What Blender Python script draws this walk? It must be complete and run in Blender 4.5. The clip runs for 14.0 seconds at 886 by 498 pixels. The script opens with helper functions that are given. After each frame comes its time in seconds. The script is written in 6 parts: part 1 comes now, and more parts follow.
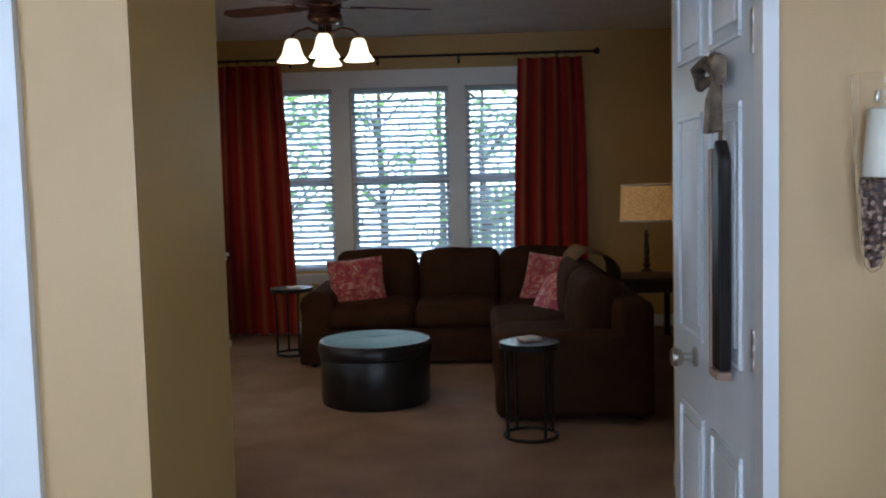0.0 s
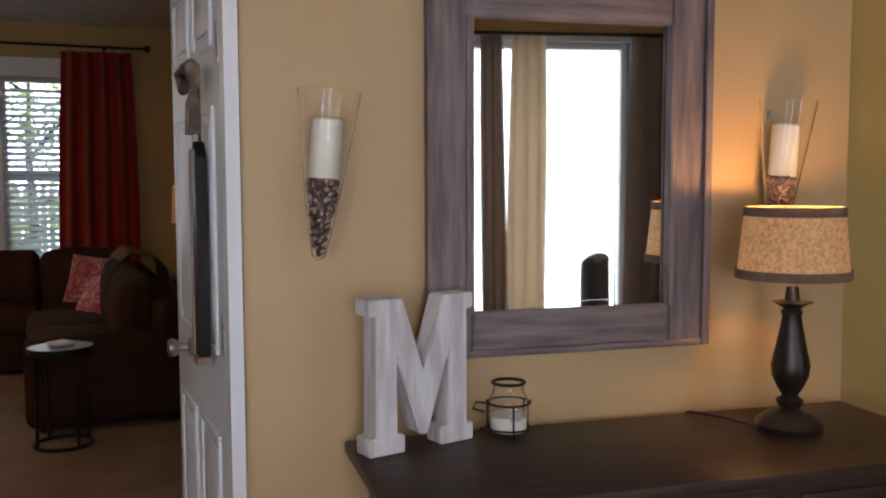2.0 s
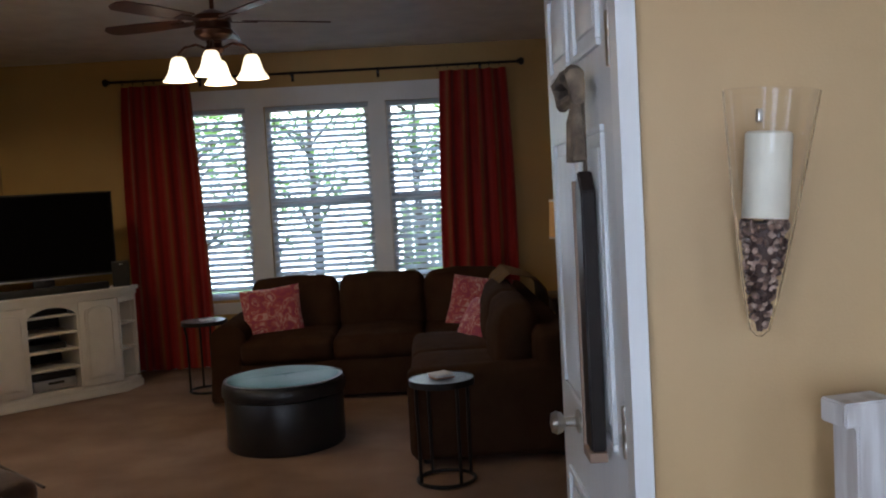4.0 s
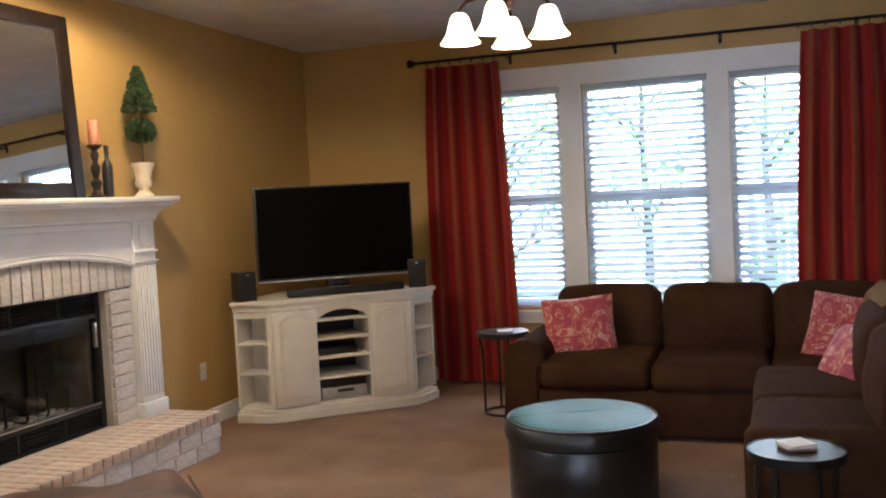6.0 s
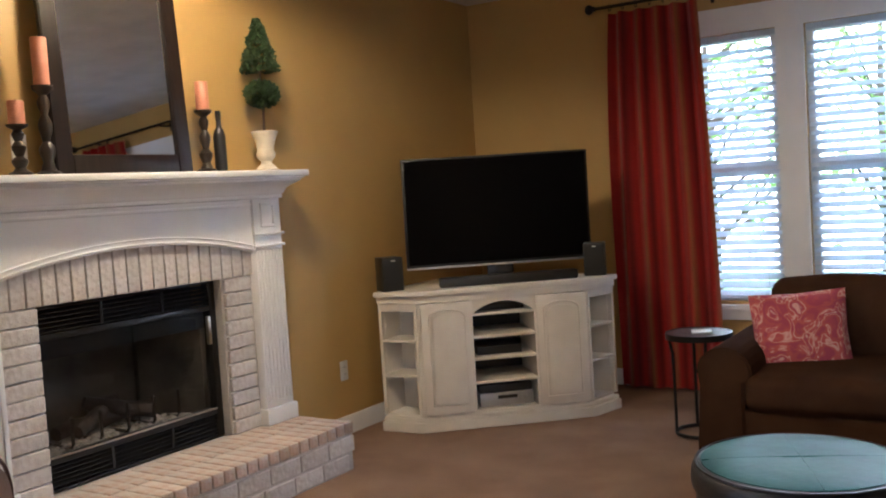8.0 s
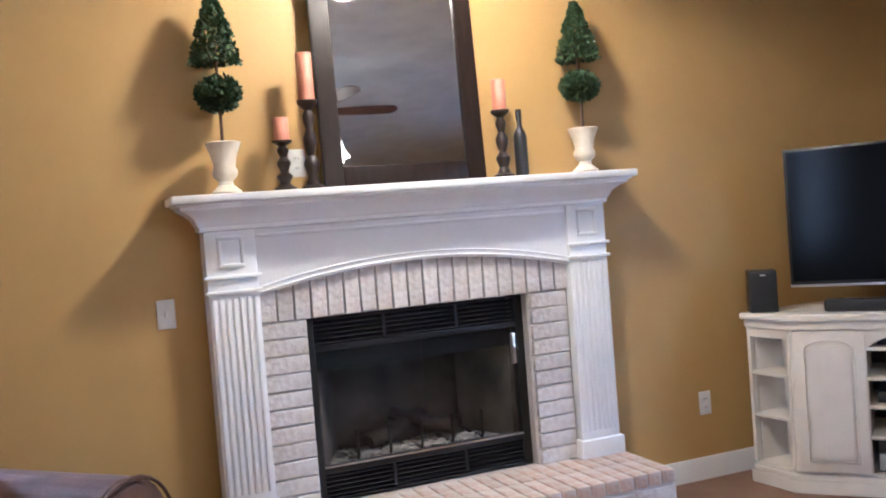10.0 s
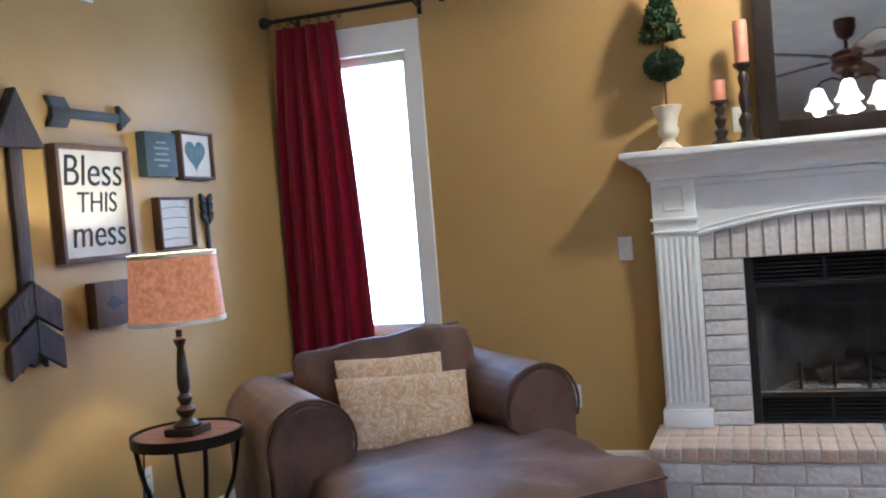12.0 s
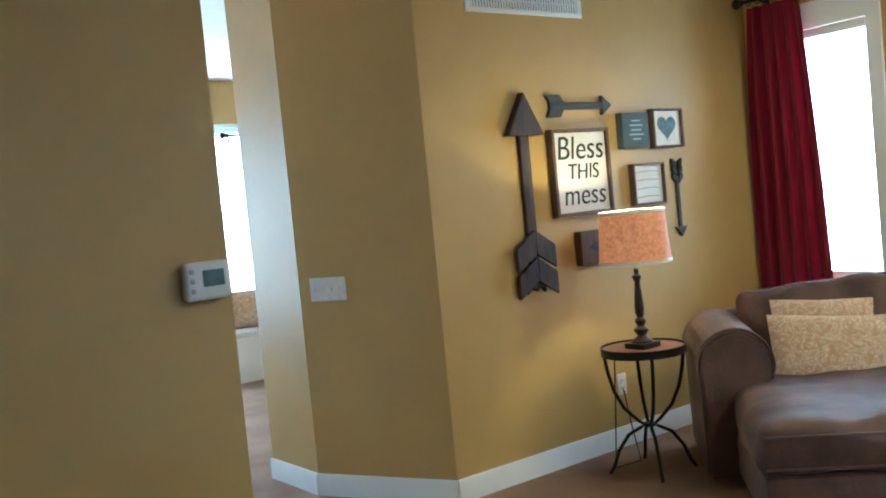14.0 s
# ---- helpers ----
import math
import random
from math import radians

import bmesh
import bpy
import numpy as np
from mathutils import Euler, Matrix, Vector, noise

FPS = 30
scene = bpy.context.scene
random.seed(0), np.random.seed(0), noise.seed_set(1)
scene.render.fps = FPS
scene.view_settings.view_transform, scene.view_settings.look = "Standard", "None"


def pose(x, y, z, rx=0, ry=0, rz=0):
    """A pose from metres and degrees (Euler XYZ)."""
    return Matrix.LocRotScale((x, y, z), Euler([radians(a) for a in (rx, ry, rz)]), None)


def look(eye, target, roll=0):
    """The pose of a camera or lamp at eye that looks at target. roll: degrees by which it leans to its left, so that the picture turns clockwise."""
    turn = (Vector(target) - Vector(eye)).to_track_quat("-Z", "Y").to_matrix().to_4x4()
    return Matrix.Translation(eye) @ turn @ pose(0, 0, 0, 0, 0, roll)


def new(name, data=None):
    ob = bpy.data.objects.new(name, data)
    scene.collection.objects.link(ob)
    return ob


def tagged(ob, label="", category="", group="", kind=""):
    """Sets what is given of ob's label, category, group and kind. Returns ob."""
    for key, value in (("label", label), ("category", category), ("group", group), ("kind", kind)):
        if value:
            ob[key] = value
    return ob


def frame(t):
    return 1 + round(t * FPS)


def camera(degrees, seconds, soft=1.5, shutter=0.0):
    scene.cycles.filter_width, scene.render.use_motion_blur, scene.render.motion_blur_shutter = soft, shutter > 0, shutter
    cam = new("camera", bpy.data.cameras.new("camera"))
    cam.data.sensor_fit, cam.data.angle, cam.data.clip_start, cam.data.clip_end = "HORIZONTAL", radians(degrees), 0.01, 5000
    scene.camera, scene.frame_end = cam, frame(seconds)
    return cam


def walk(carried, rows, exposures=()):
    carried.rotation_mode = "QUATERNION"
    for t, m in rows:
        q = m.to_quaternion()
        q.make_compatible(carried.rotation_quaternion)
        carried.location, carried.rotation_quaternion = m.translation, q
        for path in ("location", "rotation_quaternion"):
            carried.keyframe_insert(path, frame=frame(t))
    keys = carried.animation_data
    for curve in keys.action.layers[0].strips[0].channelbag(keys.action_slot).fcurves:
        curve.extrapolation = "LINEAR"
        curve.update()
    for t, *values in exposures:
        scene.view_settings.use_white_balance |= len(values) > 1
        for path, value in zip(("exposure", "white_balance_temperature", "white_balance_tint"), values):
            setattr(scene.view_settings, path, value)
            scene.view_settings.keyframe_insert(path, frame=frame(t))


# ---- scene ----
cam = camera(50.7, 14.0, 2.0)
PATH = [
    (0, (0.19, 0.695, 1.428), (0.133, 2.689, 1.277), -1.5),
    (0.5, (0.252, 0.626, 1.437), (0.56, 2.595, 1.271), -1.3),
    (1, (0.307, 0.578, 1.426), (0.892, 2.483, 1.258), -0.6),
    (1.5, (0.363, 0.543, 1.411), (1.11, 2.392, 1.253), -0.3),
    (2, (0.388, 0.508, 1.413), (1.191, 2.333, 1.256), -0.2),
    (2.5, (0.386, 0.543, 1.426), (1.143, 2.386, 1.258), -0.4),
    (3, (0.407, 0.641, 1.439), (0.976, 2.551, 1.269), -1.3),
    (3.5, (0.433, 0.854, 1.442), (0.747, 2.824, 1.299), -2.1),
    (4, (0.462, 1.097, 1.482), (0.499, 3.093, 1.351), -3.2),
    (4.2, (0.492, 1.226, 1.48), (0.42, 3.221, 1.357), -3.1),
    (6.5, (0.415, 2.604, 1.428), (-0.338, 4.454, 1.324), -3.1),
    (7, (0.317, 2.852, 1.403), (-0.509, 4.671, 1.295), -3.3),
    (7.5, (0.23, 3.082, 1.396), (-0.684, 4.857, 1.282), -3.4),
    (10, (0.614, 4.76, 1.397), (-1.233, 5.525, 1.335), -4.5),
    (10.5, (0.742, 5.005, 1.334), (-1.223, 5.376, 1.313), -4.3),
    (11, (0.904, 5.534, 1.34), (-1.08, 5.284, 1.326), -4.9),
    (11.5, (1.169, 5.582, 1.351), (-0.774, 5.112, 1.306), -4.9),
    (12, (1.392, 5.794, 1.346), (-0.498, 5.142, 1.273), -4.6),
    (12.5, (1.608, 6.009, 1.35), (-0.203, 5.166, 1.25), -4.8),
    (13, (1.791, 6.249, 1.362), (0.095, 5.196, 1.247), -5.2),
    (13.5, (1.884, 6.532, 1.396), (0.387, 5.21, 1.279), -5.6),
    (14, (1.944, 6.753, 1.403), (0.729, 5.167, 1.307), -5.5),
]
EXPOSURES = [(0.0, -0.85, 5300, 10), (1.0, -1.05, 5950, 15), (2.0, -1.2, 6450, 21), (3.0, -1.0, 5850, 15), (4.2, -0.97, 5700, 14),
             (6.3, 0.56, 5550, 15), (7.7, 0.32, 5450, 15), (9.8, 1.02, 4600, 18), (11.0, 0.64, 4400, 12), (12.5, 0.52, 4450, 7), (13.2, 0.68, 4600, 2), (14.0, 0.66, 4750, -6)]
walk(cam, [(t, look(eye, target, roll)) for t, eye, target, roll in PATH], EXPOSURES)

# ---- plan (metres) ----
CEIL = 2.743
WEST, NORTH, EAST, ARROW = -3.22, 9.42, 3.0, 3.30
FOYER_Y, FRONT_Y = 2.628, -1.4
HALL_W, HALL_A, HALL_E = -0.312, -0.655, 0.80
THERMO_X, THERMO_Y = 1.10, 4.90
HALL_Y0, HALL_Y1 = 2.10, 2.60                               # the hall's short side wall
MANTEL_Y = 6.21

# ---- world and sun ----
world = bpy.data.worlds.new("sky")
scene.world = world
world.use_nodes = True
wn = world.node_tree.nodes
sky = wn.new("ShaderNodeTexSky")
sky.sky_type, sky.sun_disc = "NISHITA", False
sky.sun_elevation, sky.sun_rotation = radians(52), radians(160)
world.node_tree.links.new(sky.outputs[0], wn["Background"].inputs[0])
wn["Background"].inputs[1].default_value = 0.15
sun = new("sun", bpy.data.lights.new("sun", "SUN"))
sun.data.energy, sun.data.angle, sun.data.color = 5.0, radians(0.5), (1.0, 0.95, 0.88)
sun.matrix_world = look((0, 0, 12), (-2.0, 6.5, 0))


def window_light(x, y, z, w, h, aim, watts, colour=(0.86, 0.93, 1.0)):
    """The sky's light in a window's opening."""
    lamp = new("window_light", bpy.data.lights.new("window_light", "AREA"))
    lamp.data.shape, lamp.data.size, lamp.data.size_y = "RECTANGLE", w, h
    lamp.data.energy, lamp.data.color = watts, colour
    lamp.matrix_world = look((x, y, z), aim)
    return lamp


window_light(WEST - 0.22, 3.82, 1.48, 0.62, 1.6, (0, 4.2, 1.2), 34)
window_light(2.55, FRONT_Y - 0.25, 1.3, 1.06, 2.0, (2.2, 3, 1.1), 50)
window_light(-2.1, FRONT_Y - 0.25, 1.3, 0.9, 1.9, (-1.6, 3, 1.1), 170)
# added lamp in an unseen middle window, brightens the hall corner and foyer
window_light(0.2, FRONT_Y - 0.25, 1.5, 1.0, 2.0, (0.2, 3, 1.2), 74)


def bulb(x, y, z, watts, colour=(1.0, 0.66, 0.32), radius=0.03):
    lamp = new("bulb_light", bpy.data.lights.new("bulb_light", "POINT"))
    lamp.data.energy, lamp.data.color, lamp.data.shadow_soft_size = watts, colour, radius
    lamp.location = (x, y, z)
    return lamp


# ---- materials ----
def mat(name, colour, rough=0.6, metal=0.0, colour2=None, scale=8.0, bump=0.0, bump_scale=60.0, stretch=(1, 1, 1), detail=4.0,
        speck=None, speck_scale=120.0, sheen=0.0, vary=0.0, coat=0.0, trans=0.0):
    m = bpy.data.materials.new(name)
    m.use_nodes = True
    n, l = m.node_tree.nodes, m.node_tree.links
    b = n["Principled BSDF"]
    b.inputs["Roughness"].default_value, b.inputs["Metallic"].default_value = rough, metal
    b.inputs["Sheen Weight"].default_value, b.inputs["Coat Weight"].default_value = sheen, coat
    b.inputs["Transmission Weight"].default_value = trans
    co = n.new("ShaderNodeTexCoord")
    mp = n.new("ShaderNodeMapping")
    mp.inputs["Scale"].default_value = stretch
    l.new(co.outputs["Object"], mp.inputs[0])
    base = None
    c2 = colour2 or tuple(min(1, c * 0.86) for c in colour)
    nz = n.new("ShaderNodeTexNoise")
    nz.inputs["Scale"].default_value, nz.inputs["Detail"].default_value = scale, detail
    l.new(mp.outputs[0], nz.inputs["Vector"])
    ramp = n.new("ShaderNodeValToRGB")
    ramp.color_ramp.elements[0].position, ramp.color_ramp.elements[1].position = 0.32, 0.68
    ramp.color_ramp.elements[0].color, ramp.color_ramp.elements[1].color = (*c2, 1), (*colour, 1)
    l.new(nz.outputs[0], ramp.inputs[0])
    base = ramp.outputs[0]
    if speck:
        sp = n.new("ShaderNodeTexNoise")
        sp.inputs["Scale"].default_value, sp.inputs["Detail"].default_value = speck_scale, 3
        l.new(mp.outputs[0], sp.inputs["Vector"])
        r2 = n.new("ShaderNodeValToRGB")
        r2.color_ramp.elements[0].position, r2.color_ramp.elements[1].position = 0.45, 0.6
        l.new(sp.outputs[0], r2.inputs[0])
        mx = n.new("ShaderNodeMix")
        mx.data_type = "RGBA"
        l.new(r2.outputs[0], mx.inputs[0]), l.new(base, mx.inputs[6])
        mx.inputs[7].default_value = (*speck, 1)
        base = mx.outputs[2]
    if vary:
        oi = n.new("ShaderNodeObjectInfo")
        hv = n.new("ShaderNodeHueSaturation")
        mr = n.new("ShaderNodeMapRange")
        mr.inputs["To Min"].default_value, mr.inputs["To Max"].default_value = 1 - vary, 1 + vary
        l.new(oi.outputs["Random"], mr.inputs[0]), l.new(mr.outputs[0], hv.inputs["Value"]), l.new(base, hv.inputs["Color"])
        base = hv.outputs[0]
    l.new(base, b.inputs["Base Color"])
    if bump:
        bn = n.new("ShaderNodeTexNoise")
        bn.inputs["Scale"].default_value, bn.inputs["Detail"].default_value = bump_scale, 5
        l.new(mp.outputs[0], bn.inputs["Vector"])
        bp = n.new("ShaderNodeBump")
        bp.inputs["Strength"].default_value, bp.inputs["Distance"].default_value = bump, 0.01
        l.new(bn.outputs[0], bp.inputs["Height"]), l.new(bp.outputs[0], b.inputs["Normal"])
    return m


def glow(name, colour, strength, base=(0.8, 0.7, 0.5), weave=0.0):
    """A lit shade or glass: a diffuse surface that gives off light."""
    m = mat(name, base, 0.7, scale=40, bump=0.2, bump_scale=200)
    n, l = m.node_tree.nodes, m.node_tree.links
    b = n["Principled BSDF"]
    b.inputs["Emission Color"].default_value, b.inputs["Emission Strength"].default_value = (*colour, 1), strength
    if weave:
        co = n.new("ShaderNodeTexCoord")
        nz = n.new("ShaderNodeTexNoise")
        nz.inputs["Scale"].default_value, nz.inputs["Detail"].default_value = weave, 5
        l.new(co.outputs["Object"], nz.inputs["Vector"])
        rp = n.new("ShaderNodeValToRGB")
        rp.color_ramp.elements[0].position, rp.color_ramp.elements[1].position = 0.35, 0.65
        rp.color_ramp.elements[0].color = (colour[0] * 0.5, colour[1] * 0.38, colour[2] * 0.32, 1)
        rp.color_ramp.elements[1].color = (*colour, 1)
        l.new(nz.outputs[0], rp.inputs[0]), l.new(rp.outputs[0], b.inputs["Emission Color"])
    return m


def let_through(m, colour, share):
    """Lets part of the light through a thin sheet."""
    n, l = m.node_tree.nodes, m.node_tree.links
    tr, mx, out = n.new("ShaderNodeBsdfTranslucent"), n.new("ShaderNodeMixShader"), n["Material Output"]
    tr.inputs[0].default_value = (*colour, 1)
    mx.inputs[0].default_value = share
    l.new(n["Principled BSDF"].outputs[0], mx.inputs[1]), l.new(tr.outputs[0], mx.inputs[2]), l.new(mx.outputs[0], out.inputs[0])


def striped(name, stops, width, rough=0.85, axis="X"):
    """Woven cloth with broad stripes along its height, from a cyclic colour list."""
    m = mat(name, stops[0], rough, bump=0.25, bump_scale=300, sheen=0.2)
    n, l = m.node_tree.nodes, m.node_tree.links
    co = n.new("ShaderNodeTexCoord")
    sep = n.new("ShaderNodeSeparateXYZ")
    l.new(co.outputs["UV"], sep.inputs[0])
    mul = n.new("ShaderNodeMath")
    mul.operation = "MULTIPLY"
    mul.inputs[1].default_value = 1 / width
    l.new(sep.outputs[0], mul.inputs[0])
    fr = n.new("ShaderNodeMath")
    fr.operation = "FRACT"
    l.new(mul.outputs[0], fr.inputs[0])
    rp = n.new("ShaderNodeValToRGB")
    rp.color_ramp.interpolation = "LINEAR"
    e = rp.color_ramp.elements
    e[0].position, e[0].color = 0.0, (*stops[0], 1)
    e[1].position, e[1].color = 1.0, (*stops[0], 1)
    for i, c in enumerate(stops[1:], 1):
        el = e.new(i / len(stops))
        el.color = (*c, 1)
    l.new(fr.outputs[0], rp.inputs[0])
    l.new(rp.outputs[0], n["Principled BSDF"].inputs["Base Color"])
    return m


def paisley(name, a, b_, c, scale):
    m = mat(name, a, 0.85, bump=0.2, bump_scale=250, sheen=0.2)
    n, l = m.node_tree.nodes, m.node_tree.links
    co = n.new("ShaderNodeTexCoord")
    nz = n.new("ShaderNodeTexNoise")
    nz.inputs["Scale"].default_value, nz.inputs["Distortion"].default_value, nz.inputs["Detail"].default_value = scale, 2.2, 1.5
    l.new(co.outputs["Object"], nz.inputs["Vector"])
    rp = n.new("ShaderNodeValToRGB")
    e = rp.color_ramp.elements
    e[0].position, e[0].color = 0.36, (*b_, 1)
    e[1].position, e[1].color = 0.5, (*a, 1)
    for p, q in ((0.54, c), (0.57, a), (0.64, b_), (0.68, c), (0.74, a)):
        el = e.new(p)
        el.color = (*q, 1)
    l.new(nz.outputs[0], rp.inputs[0]), l.new(rp.outputs[0], n["Principled BSDF"].inputs["Base Color"])
    return m


def glass(name, tint=(1, 1, 1), rough=0.0):
    m = bpy.data.materials.new(name)
    m.use_nodes = True
    b = m.node_tree.nodes["Principled BSDF"]
    b.inputs["Base Color"].default_value = (*tint, 1)
    b.inputs["Transmission Weight"].default_value, b.inputs["Roughness"].default_value, b.inputs["IOR"].default_value = 1.0, rough, 1.3
    return m


PAINT = mat("gold_wall_paint", (0.47, 0.31, 0.10), 0.5, colour2=(0.44, 0.285, 0.09), scale=3, bump=0.06, bump_scale=180)
FOYER = mat("tan_wall_paint", (0.52, 0.355, 0.17), 0.5, colour2=(0.49, 0.33, 0.155), scale=3, bump=0.06, bump_scale=180)
# gold paint again, lightened and glossier for window light on the wall end
LITPAINT = mat("gold_paint_lit_copy", (0.53, 0.35, 0.125), 0.36, colour2=(0.50, 0.33, 0.115), scale=3, bump=0.03, bump_scale=160)
TEAL = mat("teal_wall_paint", (0.10, 0.20, 0.23), 0.6, scale=4, bump=0.05, bump_scale=150)
CEILING = mat("ceiling_paint", (0.72, 0.70, 0.66), 0.9, scale=5, bump=0.25, bump_scale=90)
CARPET = mat("carpet", (0.47, 0.315, 0.222), 0.95, colour2=(0.29, 0.182, 0.125), scale=2.6, bump=1.0, bump_scale=420, speck=(0.27, 0.172, 0.12), speck_scale=260)
WHITE = mat("white_trim_paint", (0.80, 0.81, 0.82), 0.38, colour2=(0.76, 0.77, 0.78), scale=6, bump=0.04, bump_scale=80)
DOORWHITE = mat("white_door_paint", (0.74, 0.76, 0.78), 0.35, colour2=(0.70, 0.72, 0.74), scale=6, bump=0.08, bump_scale=90, stretch=(6, 6, 0.6))
CABWHITE = mat("cream_cabinet_paint", (0.74, 0.70, 0.63), 0.42, colour2=(0.68, 0.64, 0.57), scale=9, bump=0.06, bump_scale=70)
SLAT = mat("blind_slat", (0.70, 0.73, 0.77), 0.45, scale=4)
SOFA = mat("brown_microfibre", (0.054, 0.026, 0.014), 0.9, colour2=(0.038, 0.018, 0.010), scale=6, bump=0.35, bump_scale=240)
LEATHER = mat("worn_brown_suede", (0.138, 0.069, 0.047), 0.58, colour2=(0.050, 0.023, 0.016), scale=5, detail=8, bump=0.25, bump_scale=60, sheen=0.08)
BLACKLEATHER = mat("black_leather", (0.012, 0.011, 0.011), 0.32, colour2=(0.018, 0.016, 0.015), scale=20, bump=0.15, bump_scale=160)
# dark leather; the teal base stands for sky reflected in the lid
TEALSHEEN = mat("leather_top_sky_sheen", (0.015, 0.088, 0.084), 0.46, colour2=(0.011, 0.068, 0.064), scale=9, bump=0.12, bump_scale=30)
REDCURTAIN = striped("red_striped_curtain", ((0.36, 0.022, 0.018), (0.30, 0.016, 0.014), (0.36, 0.03, 0.022), (0.30, 0.12, 0.05), (0.34, 0.02, 0.018), (0.12, 0.012, 0.012)), 0.26)
WINECURTAIN = striped("wine_curtain", ((0.27, 0.008, 0.034), (0.22, 0.007, 0.028), (0.24, 0.018, 0.032), (0.17, 0.006, 0.02)), 0.22)
PILLOWRED = paisley("coral_paisley_cloth", (0.40, 0.09, 0.075), (0.30, 0.05, 0.085), (0.56, 0.36, 0.31), 9.0)
PILLOWTAN = paisley("tan_damask_cloth", (0.53, 0.38, 0.25), (0.47, 0.31, 0.18), (0.70, 0.60, 0.48), 19.0)
THROW = mat("gold_throw", (0.17, 0.088, 0.02), 0.95, colour2=(0.11, 0.055, 0.014), scale=14, bump=0.6, bump_scale=120)
IRON = mat("dark_iron", (0.018, 0.015, 0.013), 0.45, metal=0.6, scale=20, bump=0.1)
BRONZE = mat("oiled_bronze", (0.085, 0.035, 0.020), 0.35, metal=0.8, colour2=(0.05, 0.02, 0.012), scale=14)
BLADE = mat("walnut_blade", (0.10, 0.04, 0.024), 0.38, colour2=(0.06, 0.024, 0.015), scale=6, stretch=(1, 10, 1))
BLACKWOOD = mat("black_turned_wood", (0.014, 0.011, 0.010), 0.36, colour2=(0.030, 0.018, 0.012), scale=18, bump=0.15, bump_scale=60)
TABLEWOOD = mat("dark_table_wood", (0.060, 0.034, 0.024), 0.38, colour2=(0.030, 0.018, 0.014), scale=4, stretch=(1, 9, 1), detail=7, bump=0.12, bump_scale=40)
TOPWOOD = mat("reclaimed_wood_top", (0.34, 0.16, 0.09), 0.5, colour2=(0.22, 0.10, 0.055), scale=5, stretch=(9, 1, 1), detail=6)
ARROWWOOD = mat("stained_board", (0.060, 0.034, 0.028), 0.7, colour2=(0.026, 0.017, 0.016), scale=4, stretch=(9, 9, 1.4), detail=7, bump=0.4, bump_scale=14, vary=0.2)
GREYWOOD = mat("grey_painted_board", (0.055, 0.062, 0.066), 0.75, colour2=(0.025, 0.028, 0.03), scale=5, stretch=(1, 4, 9), bump=0.3, bump_scale=12)
FRAMEWOOD = mat("rustic_frame_wood", (0.14, 0.075, 0.045), 0.65, colour2=(0.075, 0.04, 0.026), scale=5, stretch=(6, 6, 1), bump=0.25, bump_scale=14)
CANVAS = mat("white_sign_board", (0.72, 0.68, 0.62), 0.8, colour2=(0.64, 0.60, 0.54), scale=7, bump=0.15, bump_scale=60)
INK = mat("black_ink", (0.012, 0.012, 0.013), 0.7)
CHALK = mat("slate_blue_board", (0.060, 0.085, 0.10), 0.7, colour2=(0.04, 0.06, 0.072), scale=12)
CHALKINK = mat("chalk_lettering", (0.30, 0.36, 0.38), 0.9)
HEARTBLUE = mat("weathered_blue_grey", (0.14, 0.21, 0.23), 0.8, colour2=(0.07, 0.12, 0.14), scale=30)
MIRRORWOOD = mat("weathered_grey_wood", (0.27, 0.205, 0.195), 0.6, colour2=(0.105, 0.078, 0.080), scale=4, stretch=(9, 9, 1), detail=9, bump=0.45, bump_scale=9)
MIRRORWOODH = mat("weathered_grey_wood_rail", (0.27, 0.205, 0.195), 0.6, colour2=(0.105, 0.078, 0.080), scale=4, stretch=(1, 9, 9), detail=9, bump=0.45, bump_scale=9)
DISTRESSED = mat("distressed_white_paint", (0.78, 0.77, 0.77), 0.65, colour2=(0.66, 0.64, 0.64), scale=4, stretch=(9, 9, 1.2), detail=9, bump=0.3, bump_scale=9, speck=(0.55, 0.52, 0.51), speck_scale=3.2)
ESPRESSO = mat("espresso_frame", (0.011, 0.007, 0.006), 0.36, colour2=(0.018, 0.011, 0.009), scale=6, stretch=(8, 8, 1))
MIRROR = mat("mirror_silver", (0.88, 0.90, 0.90), 0.02, metal=1.0, colour2=(0.88, 0.90, 0.90))
BRICK = mat("whitewashed_brick", (0.59, 0.565, 0.56), 0.85, colour2=(0.49, 0.45, 0.435), scale=11, detail=7, bump=0.6, bump_scale=45, speck=(0.62, 0.60, 0.59), speck_scale=26, vary=0.09)
HEARTHBRICK = mat("whitewashed_hearth_brick", (0.55, 0.46, 0.40), 0.85, colour2=(0.46, 0.33, 0.265), scale=11, detail=7, bump=0.6, bump_scale=45, speck=(0.54, 0.48, 0.44), speck_scale=24, vary=0.12)
MORTAR = mat("mortar", (0.54, 0.52, 0.515), 0.95, scale=14, bump=0.5, bump_scale=80)
BLACKMETAL = mat("black_stove_metal", (0.014, 0.015, 0.017), 0.45, metal=0.3, scale=12, bump=0.05)
SOOT = mat("sooty_firebrick", (0.13, 0.115, 0.10), 0.9, colour2=(0.03, 0.026, 0.024), scale=3.5, bump=0.4, bump_scale=30)
ASH = mat("ash_and_embers", (0.34, 0.33, 0.32), 0.95, colour2=(0.08, 0.075, 0.07), scale=22, bump=0.8, bump_scale=60)
LOG = mat("charred_log", (0.05, 0.036, 0.028), 0.95, colour2=(0.012, 0.010, 0.009), scale=14, bump=0.9, bump_scale=40)
SMOKEGLASS = glass("smoked_glass", (0.86, 0.87, 0.88))
CLEARGLASS = glass("clear_glass")
PANE = glass("window_glass", (0.98, 1.0, 0.99))
TVBLACK = mat("screen_black", (0.004, 0.004, 0.005), 0.12, scale=2)
